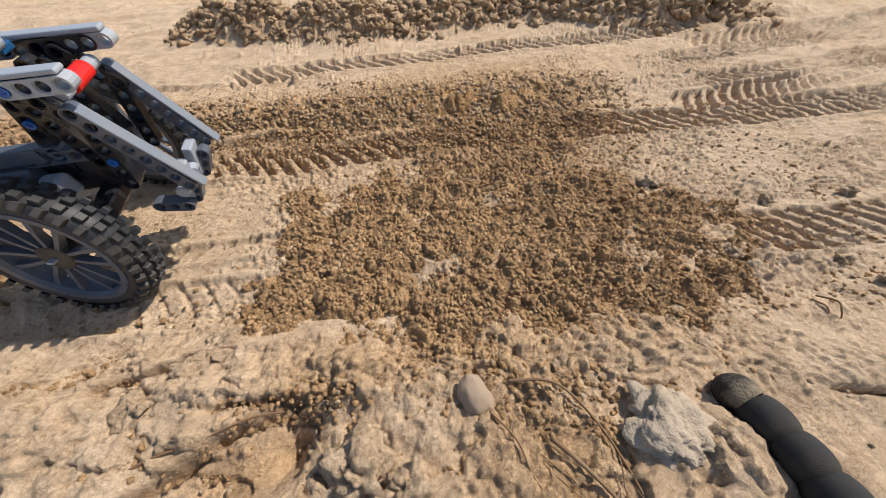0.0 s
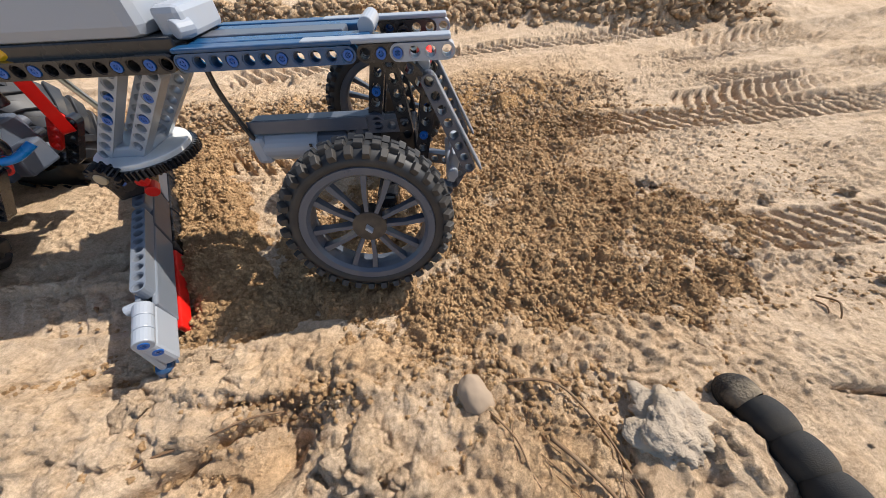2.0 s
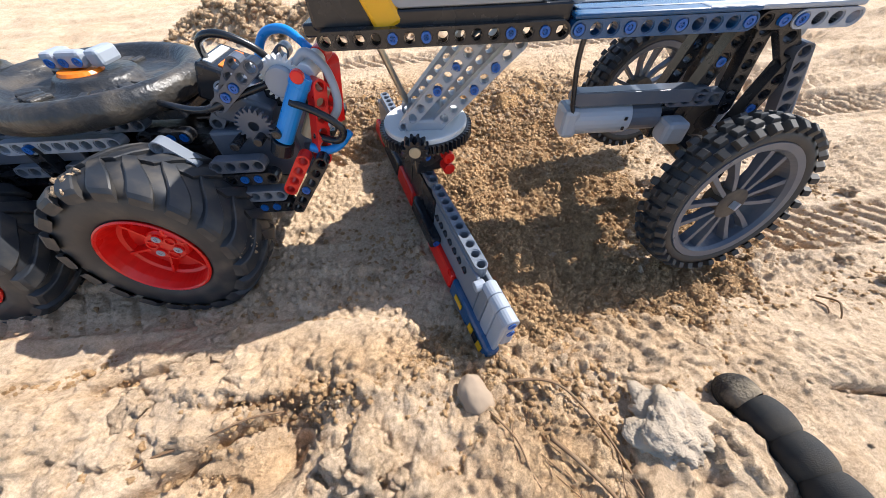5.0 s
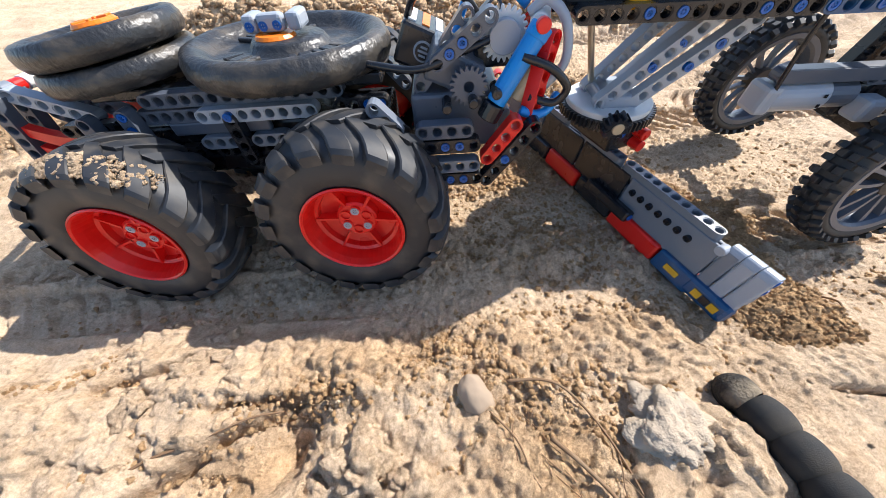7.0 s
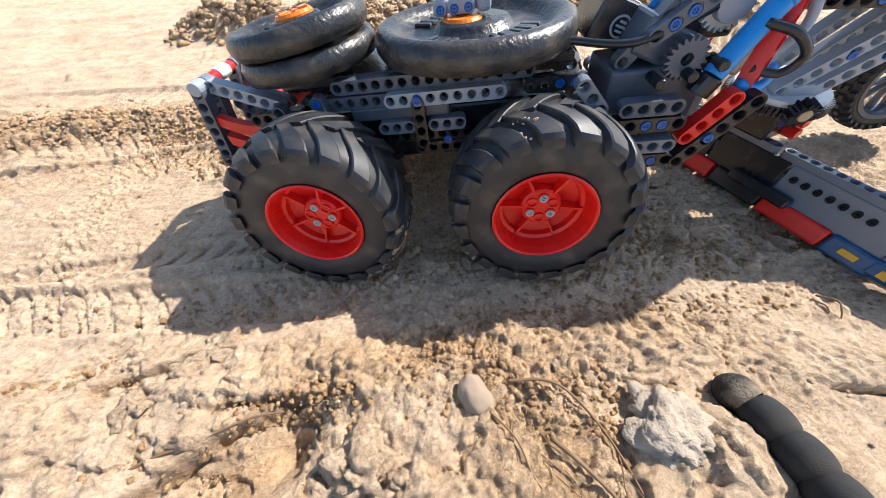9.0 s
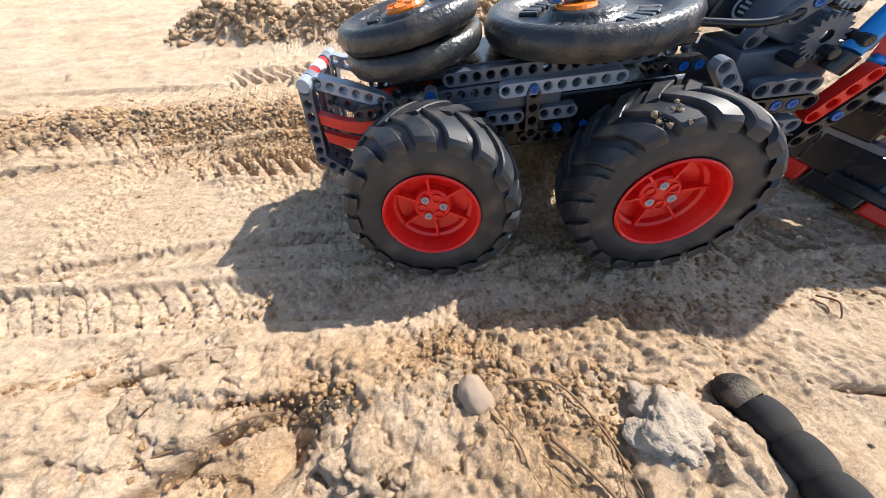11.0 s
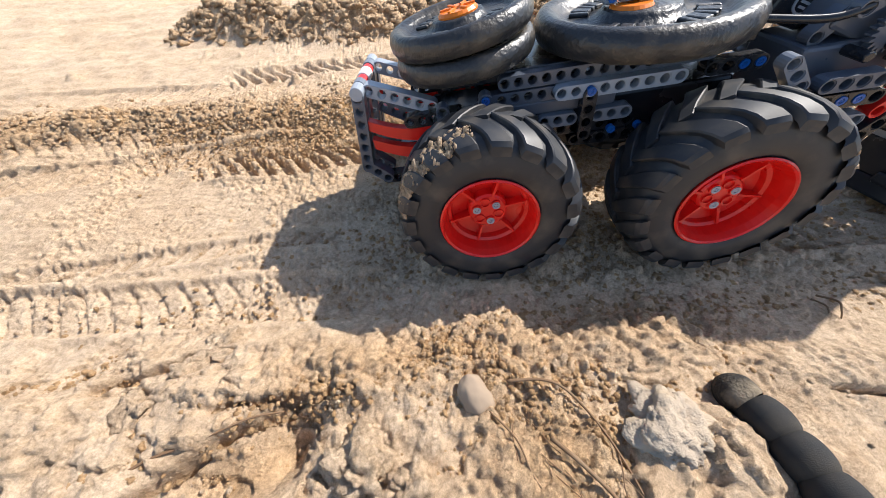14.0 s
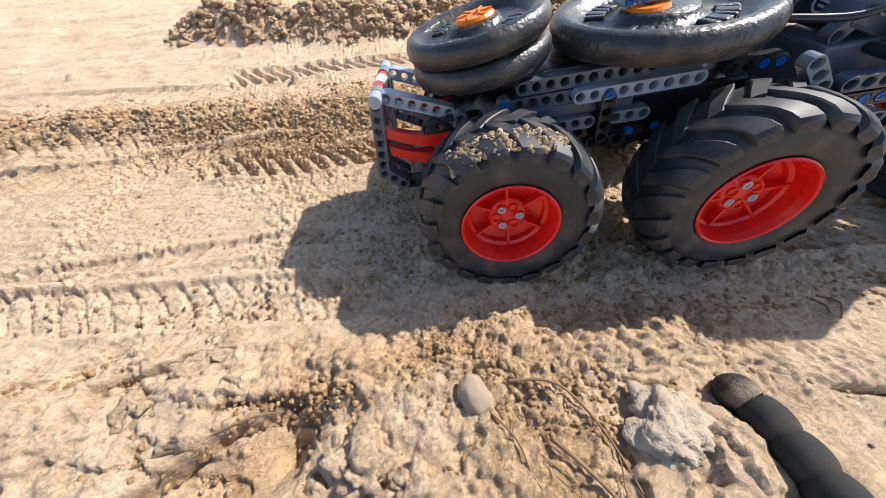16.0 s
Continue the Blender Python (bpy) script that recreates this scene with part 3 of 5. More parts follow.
def tractor_lug(side):
    """One slanting lug that runs from the middle of the tread over the shoulder."""
    path = [(-0.0015, 0.0, 0.0505, 0.0550), (0.005, 0.070, 0.0505, 0.0552), (0.010, 0.135, 0.0505, 0.0550), (0.0150, 0.195, 0.0495, 0.0543),
            (0.0198, 0.240, 0.0480, 0.0530), (0.0234, 0.268, 0.0465, 0.0510), (0.0248, 0.282, 0.0445, 0.0486), (0.0246, 0.292, 0.0435, 0.0458)]
    half = [0.070, 0.080, 0.090, 0.100, 0.108, 0.110, 0.104, 0.088]
    v, f = [], []
    for (yy, da, r0, r1), hw in zip(path, half):
        for r, k in ((r0, 1.10), (r1 - 0.0006, 0.98), (r1, 0.82)):
            for s in (-1, 1):
                a = s * hw * k - da * 1.2
                v.append((r * math.cos(a), side * yy, r * math.sin(a)))
    for j in range(len(path) - 1):
        p, q = 6 * j, 6 * j + 6
        for s, t in ((0, 2), (2, 4), (4, 5), (5, 3), (3, 1)):
            f.append((p + s, p + t, q + t, q + s) if side < 0 else (p + s, q + s, q + t, p + t))
    f.append((0, 1, 3, 5, 4, 2))
    e = 6 * (len(path) - 1)
    f.append((e, e + 2, e + 4, e + 5, e + 3, e + 1))
    me = mesh_of("lug", v, f, TYRE, True)
    me.set_sharp_from_angle(angle=radians(28))
    return me


def tractor_rim():
    y0 = -0.0225
    prof = [(0.0268, y0 + 0.003), (0.0288, y0 + 0.0015), (0.0292, y0), (0.0282, y0 - 0.0006), (0.0272, y0 + 0.0002), (0.0258, y0 + 0.0045), (0.0245, y0 + 0.0115), (0.0225, y0 + 0.0125),
            (0.022, y0 + 0.0165), (0.012, y0 + 0.0185), (0.0118, y0 + 0.0125), (0.0105, y0 + 0.0115), (0.0, y0 + 0.0115)]
    v, f = lathe(prof, 48)
    for i in range(6):
        a = 2 * math.pi * i / 6
        c, s = math.cos(a), math.sin(a)
        b = len(v)
        for r, y in ((0.0108, y0 + 0.0112), (0.0240, y0 + 0.0105)):
            for t in (-0.0007, 0.0007):
                for dy in (0, 0.007):
                    v.append((r * c - t * s, y + dy, r * s + t * c))
        f += [(b, b + 2, b + 6, b + 4), (b, b + 4, b + 5, b + 1), (b + 2, b + 3, b + 7, b + 6)]
    for i in range(6):
        a = 2 * math.pi * (i + 0.5) / 6
        rr = 0.0069
        pv, pf = lathe([(0.0031, y0 + 0.0118), (0.0031, y0 + 0.0102), (0.0025, y0 + 0.0102), (0.0025, y0 + 0.0118)], 14)
        b = len(v)
        v += [(x + rr * math.cos(a), y, z + rr * math.sin(a)) for x, y, z in pv]
        f += [tuple(b + q for q in face) for face in pf]
    return mesh_of("rim", v, f, RED)


def knobby_tyre():
    R, w = 0.0465, 0.0095
    prof = [(0.0372, -w + 0.001), (0.040, -w - 0.0008), (0.0435, -w + 0.0006), (0.0458, -0.005), (R, 0), (0.0458, 0.005), (0.0435, w - 0.0006), (0.040, w + 0.0008), (0.0372, w - 0.001)]
    v, f = lathe(prof, 56)
    return mesh_of("front_wheel", v, f, KNOB, True)


KNOBS = ((-0.0082, -38, 0.0, 0.0026, 0.040), (0.0082, 38, 0.0, 0.0026, 0.040), (-0.0028, -10, 0.5, 0.0022, 0.048), (0.0028, 10, 0.5, 0.0022, 0.048))


def tread_knob(yy, tilt, wy, wa):
    """One block of the knobby tread, at angle nought."""
    rb, h = (0.0442, 0.0035) if abs(yy) > 0.005 else (0.0460, 0.0029)
    t = radians(tilt)
    v = []
    for k, g in ((0, 1.12), (h * 0.85, 0.96), (h, 0.82)):
        for sy in (-1, 1):
            for sa in (-1, 1):
                y = yy + sy * wy * g * math.cos(t) + k * math.sin(t)
                r = rb + k * math.cos(t) - sy * wy * g * abs(math.sin(t)) * (1 if yy > 0 else -1)
                a = sa * wa * g
                v.append((r * math.cos(a), y, r * math.sin(a)))
    f = [(8, 9, 11, 10)]
    for b in (0, 4):
        f += [(b, b + 1, b + 5, b + 4), (b + 2, b + 6, b + 7, b + 3), (b, b + 4, b + 6, b + 2), (b + 1, b + 3, b + 7, b + 5)]
    return mesh_of("knob", v, f, KNOB)


def spoked_rim():
    w = 0.0088
    prof = [(0.0375, -w), (0.0372, -w - 0.0006), (0.0335, -w - 0.0002), (0.0318, -w + 0.002), (0.0312, -0.002), (0.0312, 0.002), (0.0318, w - 0.002), (0.0335, w + 0.0002), (0.0372, w + 0.0006), (0.0375, w)]
    v, f = lathe(prof, 56, True)
    for i in range(6):
        for da in (-0.20, 0.20):
            a1 = 2 * math.pi * i / 6 + da
            a0 = 2 * math.pi * i / 6 + da * 1.4
            b = len(v)
            for r, a, y, hw, hy in ((0.0085, a0, -0.0030, 0.0011, 0.003), (0.020, (a0 + a1) / 2, -0.0042, 0.0012, 0.0022), (0.032, a1, -0.0035, 0.0016, 0.0028)):
                for sy in (-1, 1):
                    for st in (-1, 1):
                        v.append((r * math.cos(a) - st * hw * math.sin(a), y + sy * hy, r * math.sin(a) + st * hw * math.cos(a)))
            for j in range(2):
                p, q = b + 4 * j, b + 4 * j + 4
                for s, t in ((0, 1), (1, 3), (3, 2), (2, 0)):
                    f.append((p + s, p + t, q + t, q + s))
    return mesh_of("rim", v, f, DGREY)


ME_TYRE, ME_RIM, ME_KNOB, ME_SPOKE = tractor_tyre(), tractor_rim(), knobby_tyre(), spoked_rim()
ME_LUGS = {side: tractor_lug(side) for side in (-1, 1)}
ME_KNOBS = [tread_knob(yy, tilt, wy, wa) for yy, tilt, shift, wy, wa in KNOBS]


def rear_wheel(parent):
    wheel = put("rear_wheel", ME_TYRE, parent, Matrix(), "black rubber tractor tyre with angled lugs")
    put("rim", ME_RIM, wheel, Matrix(), "red plastic rim with six ribs")
    for i in range(19):
        for side in (-1, 1):
            put("lug", ME_LUGS[side], wheel, Matrix.Rotation(-2 * math.pi * (i + (0.5 if side > 0 else 0)) / 19, 4, "Y"))
    for i in range(3):
        a = 2 * math.pi * (2 * i + 0.5) / 6
        put("pin", pin_mesh(LGREY), wheel, pose(0.0069 * math.cos(a), -0.0126, 0.0069 * math.sin(a)), "grey hub pin")
    return wheel


def front_wheel(parent):
    wheel = put("front_wheel", ME_KNOB, parent, Matrix(), "black knobby motorcycle tyre")
    put("rim", ME_SPOKE, wheel, Matrix(), "dark grey spoked rim")
    for i in range(34):
        for me, k in zip(ME_KNOBS, KNOBS):
            put("knob", me, wheel, Matrix.Rotation(-2 * math.pi * (i + k[2]) / 34, 4, "Y"))
    part("hub", cyl(0.0098, 0.011, 28, 0.0008, pose(0, -0.001, 0) @ RX), HUB, wheel, "brown-dusted round hub cap")
    part("axle_end", box(0.0045, 0.004, 0.0016, 0.0003, pose(0, -0.0085, 0)).copy(), LGREY, wheel, "light grey cross axle end")
    return wheel


# ---- the toy motor grader ----
grader = new("toy_motor_grader")
tagged(grader, "toy motor grader of plastic building beams, loaded with weight plates", "toy grader")
G = grader


def build_rear():
    """Rear frame; origin on the ground under the rear axle, x forward, y away from the near side."""
    part("chassis_core", box(0.185, 0.044, 0.034, 0.002, pose(0.075, 0, 0.071)), BLACK, G, "black chassis core")
    part("deck", box(0.175, 0.048, 0.006, 0.001, pose(0.08, 0, 0.1085)), BLACK, G, "black deck under the plates")
    for s in (-1, 1):
        y = s * 0.027
        # light grey long beam toned dark: the plates' shade is put into its colour
        beam_at("beam", 15, DGREY, G, (0.030, y, 0.1065), label="grey holed beam toned dark for shade")
        beam_at("beam", 9, LGREY, G, (0.062, y + s * 0.0060, 0.0985), label="light grey holed beam")
        beam_at("beam", 11, DGREY, G, (0.020, y, 0.0975), label="grey holed beam toned dark for shade")
        part("side_panel", box(0.062, 0.004, 0.008, 0.0012, pose(0.065, y + s * 0.002, 0.0895)), DGREY, G, "smooth grey side panel")
        # short beams in mid grey, which carries the shade under the plates
        beam_at("beam", 3, MGREY, G, (0.054, y + s * 0.004, 0.0815))
        beam_at("beam", 3, MGREY, G, (0.086, y + s * 0.004, 0.0815))
        beam_at("beam", 13, BLACK, G, (0.010, y, 0.0735), label="black holed beam")
        beam_at("beam", 7, BLACK, G, (0.075, y + s * 0.002, 0.0655), label="black holed beam")
        beam_between("beam", (0.078, y + s * 0.008, 0.072), (0.078, y + s * 0.008, 0.0985), BLACK, G)
        beam_at("beam", 5, BLACK, G, (-0.030, y, 0.0925))
        beam_between("beam", (-0.008, y + s * 0.008, 0.083), (-0.008, y + s * 0.008, 0.099), DGREY, G)
        beam_between("beam", (0.018, y + s * 0.008, 0.086), (0.018, y + s * 0.008, 0.102), DGREY, G)
        beam_at("beam", 4, BLACK, G, (0.143, y + s * 0.004, 0.099), label="black beam with blue pins")
        side = -1 if s < 0 else 1
        off = s * 0.0042
        pins(G, [(0.078, 0.0985), (0.094, 0.0735), (0.110, 0.0735)], y + s * 0.0125, side=side)
        pins(G, [(0.159, 0.099), (0.167, 0.099)], y + s * 0.004 + off, side=side)
        pins(G, [(-0.008, 0.091), (0.018, 0.102), (0.018, 0.094)], y + s * 0.0122, side=side)
        pins(G, [(0.118, 0.0655), (0.126, 0.0655)], y + s * 0.0065, side=side)
    # axle beams that reach out to the wheels
    for x in (0.0, 0.1348):
        rod("axle", (x + 0.013, -0.066, 0.051), (x + 0.013, 0.066, 0.051), 0.0024, BLACK, G)
        part("axle_housing", box(0.022, 0.050, 0.020, 0.002, pose(x + 0.013, 0, 0.055)), BLACK, G)
    before = set(G.children)
    # rear guard of bent beams
    for y in (-0.028, -0.014, 0.014, 0.028):
        beam_between("guard_beam", (-0.066, y, 0.112), (-0.075, y, 0.066), DGREY, G, 7, "dark grey bent guard beam")
        beam_between("guard_beam", (-0.075, y, 0.066), (-0.061, y, 0.052), DGREY, G, 3)
    beam_at("guard_beam", 5, BLACK, G, (-0.066, -0.022, 0.050))
    beam_at("guard_beam", 5, BLACK, G, (-0.066, 0.022, 0.050))
    for y0, y1, mat in ((-0.032, -0.022, LGREY), (-0.0215, -0.014, MGREY), (-0.0135, -0.007, RED), (-0.0065, 0.006, WHITE), (0.0065, 0.013, RED), (0.0135, 0.0215, MGREY), (0.022, 0.032, LGREY)):
        rod("guard_tube", (-0.066, y0, 0.1145), (-0.066, y1, 0.1145), 0.0042 if mat is not RED else 0.0036, mat, G, 16)
    for s in (-1, 1):
        beam_between("brace_beam", (-0.060, s * 0.021, 0.113), (-0.024, s * 0.021, 0.098), LGREY, G, 6, "light grey slanting brace")
        beam_between("brace_beam", (-0.056, s * 0.010, 0.098), (-0.030, s * 0.012, 0.084), DGREY, G, 4)
        for dz, nm in ((0.0, "red_panel"), (-0.013, "red_panel")):
            v = []
            for i in range(9):
                t = i / 8
                x, z = -0.066 + 0.044 * t, 0.094 + dz - 0.010 * t - 0.004 * math.sin(t * math.pi)
                hw = 0.0035 + 0.001 * t
                v += [(x, s * 0.030, z + hw), (x, s * 0.030, z - hw), (x, s * 0.024, z - hw), (x, s * 0.024, z + hw)]
            f = [(0, 1, 2, 3), (35, 34, 33, 32)]
            for i in range(8):
                for k in range(4):
                    a, b = 4 * i + k, 4 * i + (k + 1) % 4
                    f.append((a, a + 4, b + 4, b))
            put(nm, mesh_of(nm, v, f, RED), G, Matrix(), "red curved fender panel")
    for ob in set(G.children) - before:
        ob.matrix_basis = pose(0.008, 0, 0) @ ob.matrix_basis
    before = set(G.children)
    # articulation and drive parts ahead of the wheels
    for s in (-1, 1):
        y = s * 0.034
        beam_at("beam", 4, DGREY, G, (0.186, y, 0.088), label="dark grey bracket beam")
        beam_at("beam", 5, BLACK, G, (0.182, y, 0.079))
        beam_at("beam", 5, MGREY, G, (0.182, y, 0.066))
        beam_at("beam", 6, BLACK, G, (0.176, y, 0.057))
        pins(G, [(0.206, 0.079), (0.198, 0.079), (0.2, 0.057), (0.208, 0.057), (0.192, 0.057)], y + s * 0.0042, side=s)
        beam_between("red_beam", (0.222, y, 0.070), (0.240, y, 0.094), RED, G, 4, "red slanting beam")
        beam_between("beam", (0.222, y + s * 0.001, 0.056), (0.250, y + s * 0.001, 0.092), BLACK, G, 6)
        pins(G, [(0.232, 0.070)], y + s * 0.006, side=s)
        beam_at("lever", 3, MGREY, G, (0.162, y, 0.102), -50, label="grey lever")
    part("gearbox", box(0.050, 0.040, 0.032, 0.002, pose(0.205, 0, 0.085)), DGREY, G, "dark grey gearbox housing")
    part("gearbox_cover", box(0.030, 0.034, 0.018, 0.002, pose(0.205, 0, 0.110, 0, 25, 0)), DGREY, G)
    # striped motor unit
    m = pose(0.186, 0.024, 0.116, 0, 24, 0)
    part("motor_unit", box(0.026, 0.038, 0.022, 0.002, m), BLACK, G, "black motor unit with pale stripes")
    for i, mat in enumerate((WHITE, ORANGE, WHITE)):
        part("stripe", box(0.0045, 0.028, 0.0008, 0.0001, m @ pose(-0.008 + 0.008 * i, 0, 0.0113)), mat, G, ("white" if mat is WHITE else "orange") + " stripe")
    part("round_mark", cyl(0.0055, 0.0006, 24, 0, m @ pose(0.002, -0.0193, 0) @ RX), LGREY, G, "round pale mark")
    part("round_mark", cyl(0.0044, 0.0006, 24, 0, m @ pose(0.002, -0.0196, 0) @ RX), BLACK, G)
    for i in range(3):
        part("mark_bar", box(0.006 - abs(i - 1) * 0.002, 0.0005, 0.0011, 0, m @ pose(0.002, -0.0200, -0.0022 + 0.0022 * i)), LGREY, G)
    # gears
    gear("gear", 0.0125, 24, 0.004, WHITE, G, pose(0.231, -0.008, 0.124), "white spur gear")
    gear("gear", 0.0100, 20, 0.004, DGREY, G, pose(0.212, -0.024, 0.106), "grey spur gear")
    part("gear_hub", cyl(0.008, 0.006, 20, 0.0006, pose(0.231, -0.012, 0.124) @ RX), LGREY, G)
    # pneumatic cylinder and pump
    a, b = Vector((0.226, -0.028, 0.098)), Vector((0.247, -0.022, 0.130))
    rod("air_cylinder", a, a.lerp(b, 0.86), 0.0052, AZURE, G, 20, "bright blue air cylinder")
    rod("cylinder_cap", a.lerp(b, 0.84), a.lerp(b, 1.0), 0.0057, AZURE, G, 20)
    rod("cylinder_eye", b + Vector((-0.001, -0.007, 0.001)), b + Vector((-0.001, -0.003, 0.001)), 0.0034, RED, G, 14, "red end cap")
    rod("cylinder_foot", a + Vector((-0.004, 0, -0.008)), a, 0.0062, BLACK, G, 16)
    rod("cross_tube", b + Vector((0.0, 0.006, -0.001)), b + Vector((0.004, 0.022, 0.002)), 0.0048, WHITE, G, 16)
    rod("cross_tube", b + Vector((0.004, 0.022, 0.002)), b + Vector((0.006, 0.032, 0.003)), 0.0050, RED, G, 16)
    rod("pump_body", (0.238, -0.020, 0.096), (0.254, -0.016, 0.122), 0.0044, TAN, G, 18, "tan pump cylinder")
    hose("hose", [(0.242, -0.012, 0.133), (0.250, -0.014, 0.138), (0.259, -0.018, 0.130), (0.261, -0.022, 0.114), (0.252, -0.022, 0.102)], 0.0023, LGREY, G, "pale grey air hose")
    hose("hose", [(0.238, -0.028, 0.119), (0.252, -0.031, 0.114), (0.262, -0.030, 0.104), (0.257, -0.028, 0.096), (0.244, -0.026, 0.099)], 0.0021, BLACK, G, "black air hose")
    hose("hose", [(0.240, -0.028, 0.093), (0.248, -0.028, 0.090), (0.256, -0.024, 0.091), (0.262, -0.016, 0.095)], 0.0026, AZURE, G, "blue air hose")
    hose("hose", [(0.155, -0.010, 0.116), (0.185, -0.020, 0.114), (0.208, -0.018, 0.120), (0.226, -0.012, 0.124)], 0.0020, BLACK, G, "black cable")
    hose("hose", [(0.178, 0.020, 0.124), (0.186, 0.008, 0.140), (0.200, 0.004, 0.144), (0.214, 0.008, 0.136), (0.222, 0.012, 0.124)], 0.0021, BLACK, G, "black cable loop")
    hose("hose", [(0.206, 0.016, 0.118), (0.216, 0.020, 0.138), (0.232, 0.016, 0.142), (0.246, 0.010, 0.132)], 0.0025, AZURE, G)
    part("hinge_block", box(0.040, 0.026, 0.018, 0.002, pose(0.218, 0, 0.078)), DGREY, G, "dark grey hinge block")
    part("hinge_block", box(0.024, 0.022, 0.016, 0.002, pose(0.228, 0.004, 0.116)), BLACK, G)
    beam_between("red_beam", (0.252, -0.020, 0.124), (0.243, -0.028, 0.078), RED, G, 6, "bright red upright beam")
    beam_between("red_beam", (0.252, 0.020, 0.124), (0.243, 0.028, 0.078), RED, G, 6, "bright red upright beam")
    for x, y, z, n, ang in ((0.196, -0.018, 0.116, 5, 35), (0.186, -0.012, 0.104, 6, 50), (0.204, 0.014, 0.112, 5, 40)):
        beam_at("beam", n, DGREY, G, (x, y, z), ang, label="dark grey slanting beam")
    pins(G, [(0.2025, 0.1205), (0.209, 0.125)], -0.0224)
    for x, z in ((0.200, 0.098), (0.214, 0.100), (0.226, 0.104)):
        rod("axle_end", (x, -0.034, z), (x, -0.020, z), 0.0026, BLACK, G, 12, "black axle end")
    for ob in set(G.children) - before:
        ob.matrix_basis = pose(0.004, -0.018, 0.002) @ ob.matrix_basis


def gear(name, r, teeth, w, mat, parent, m, label=""):
    v, f = [], []
    k = teeth * 4
    for y in (-w / 2, w / 2):
        for i in range(k):
            a = 2 * math.pi * i / k
            rr = r if i % 4 in (1, 2) else r - 0.0022
            v.append((rr * math.cos(a), y, rr * math.sin(a)))
    for i in range(k):
        j = (i + 1) % k
        f.append((i, j, k + j, k + i))
    for o, flip in ((0, 0), (k, 1)):
        b = len(v)
        y = v[o][1]
        for i in range(k):
            a = 2 * math.pi * i / k
            v.append((0.0028 * math.cos(a), y, 0.0028 * math.sin(a)))
        for i in range(k):
            j = (i + 1) % k
            q = (o + i, o + j, b + j, b + i)
            f.append(q if flip else q[::-1])
    return put(name, mesh_of(name, v, f, mat), parent, m, label)


def weight_plate(name, r, h, m, label):
    """Enamelled iron disc with a thick rounded rim, recessed web, raised hub and cast marks."""
    prof = [(0.004, h * 0.38), (r * 0.34, h * 0.38), (r * 0.36, h * 0.30), (r * 0.40, h * 0.10), (r * 0.72, h * 0.08), (r * 0.77, h * 0.30),
            (r * 0.84, h * 0.46), (r * 0.90, h * 0.5), (r * 0.96, h * 0.42), (r, h * 0.15), (r, -h * 0.15), (r * 0.96, -h * 0.42), (r * 0.9, -h * 0.5), (0.004, -h * 0.5)]
    v, f = lathe(prof, 96)
    rng = np.random.default_rng(int(r * 1e4))
    v = [(x * (1 + 0.0012 * rng.normal()), y + 0.00008 * rng.normal(), z * (1 + 0.0012 * rng.normal())) if math.hypot(x, z) > 0.01 else (x, y, z) for x, y, z in v]
    plate = put(name, mesh_of(name, v, f, IRON, True), G, m @ RX, label)
    # raised cast marks, as plain bars round the web
    for base, count in ((200, 7), (20, 5), (110, 3)):
        for i in range(count):
            a = radians(base + i * 12.5)
            q = Matrix.Rotation(-a, 4, "Y") @ pose(r * 0.56, h * 0.14, 0)
            part("cast_mark", box(r * 0.19, h * 0.16, r * (0.07 + 0.05 * (i % 2)), 0.0009, q), IRON, plate, "raised cast bar")
    return plate


def build_plates():
    big = weight_plate("weight_plate", 0.0595, 0.0165, pose(0.1125, 0.002, 0.1205, 0, 1, 0), "large black iron weight plate")
    low = weight_plate("weight_plate", 0.0430, 0.0135, pose(0.0085, 0.0, 0.1195, 0, -4, 0), "small black iron weight plate")
    top = weight_plate("weight_plate", 0.0430, 0.0135, pose(0.007, 0.0, 0.1335, 0, -6, 0), "small black iron weight plate on top of the stack")
    v, f = lathe([(0.002, 0.0), (0.004, 0.0012), (0.0105, 0.0012), (0.0118, -0.0004), (0.0118, -0.003)], 24)
    put("hub_disc", mesh_of("hub_disc", v, f, ORANGE), G, pose(0.0070, 0, 0.1400, 0, -6, 0) @ RX, "orange plastic hub disc")
    for i in range(6):
        a = math.pi * i / 3
        part("hub_rib", box(0.0065, 0.0016, 0.0014, 0.0003, pose(0.0070, 0, 0.1415, 0, -6, 0) @ pose(0.007 * math.cos(a), 0.007 * math.sin(a), 0, 0, 0, math.degrees(a))), ORANGE, G)
    put("hub_disc", mesh_of("hub_disc", v, f, ORANGE), G, pose(0.106, 0, 0.1275, 0, 1, 0) @ RX, "orange plastic hub disc")
    for x, y, w, l in ((0.094, -0.004, 0.008, 0.016), (0.106, -0.008, 0.015, 0.008), (0.119, -0.002, 0.008, 0.018)):
        part("connector", box(w, l, 0.009, 0.0022, pose(x, y + 0.010, 0.1335)), LGREY, G, "light grey connector block")
    pins(G, [(0.102, 0.1325), (0.110, 0.1325), (0.094, 0.1325)], -0.0024)


def build_wheels():
    return [rear_wheel(G) for _ in range(4)], [front_wheel(G) for _ in range(2)]


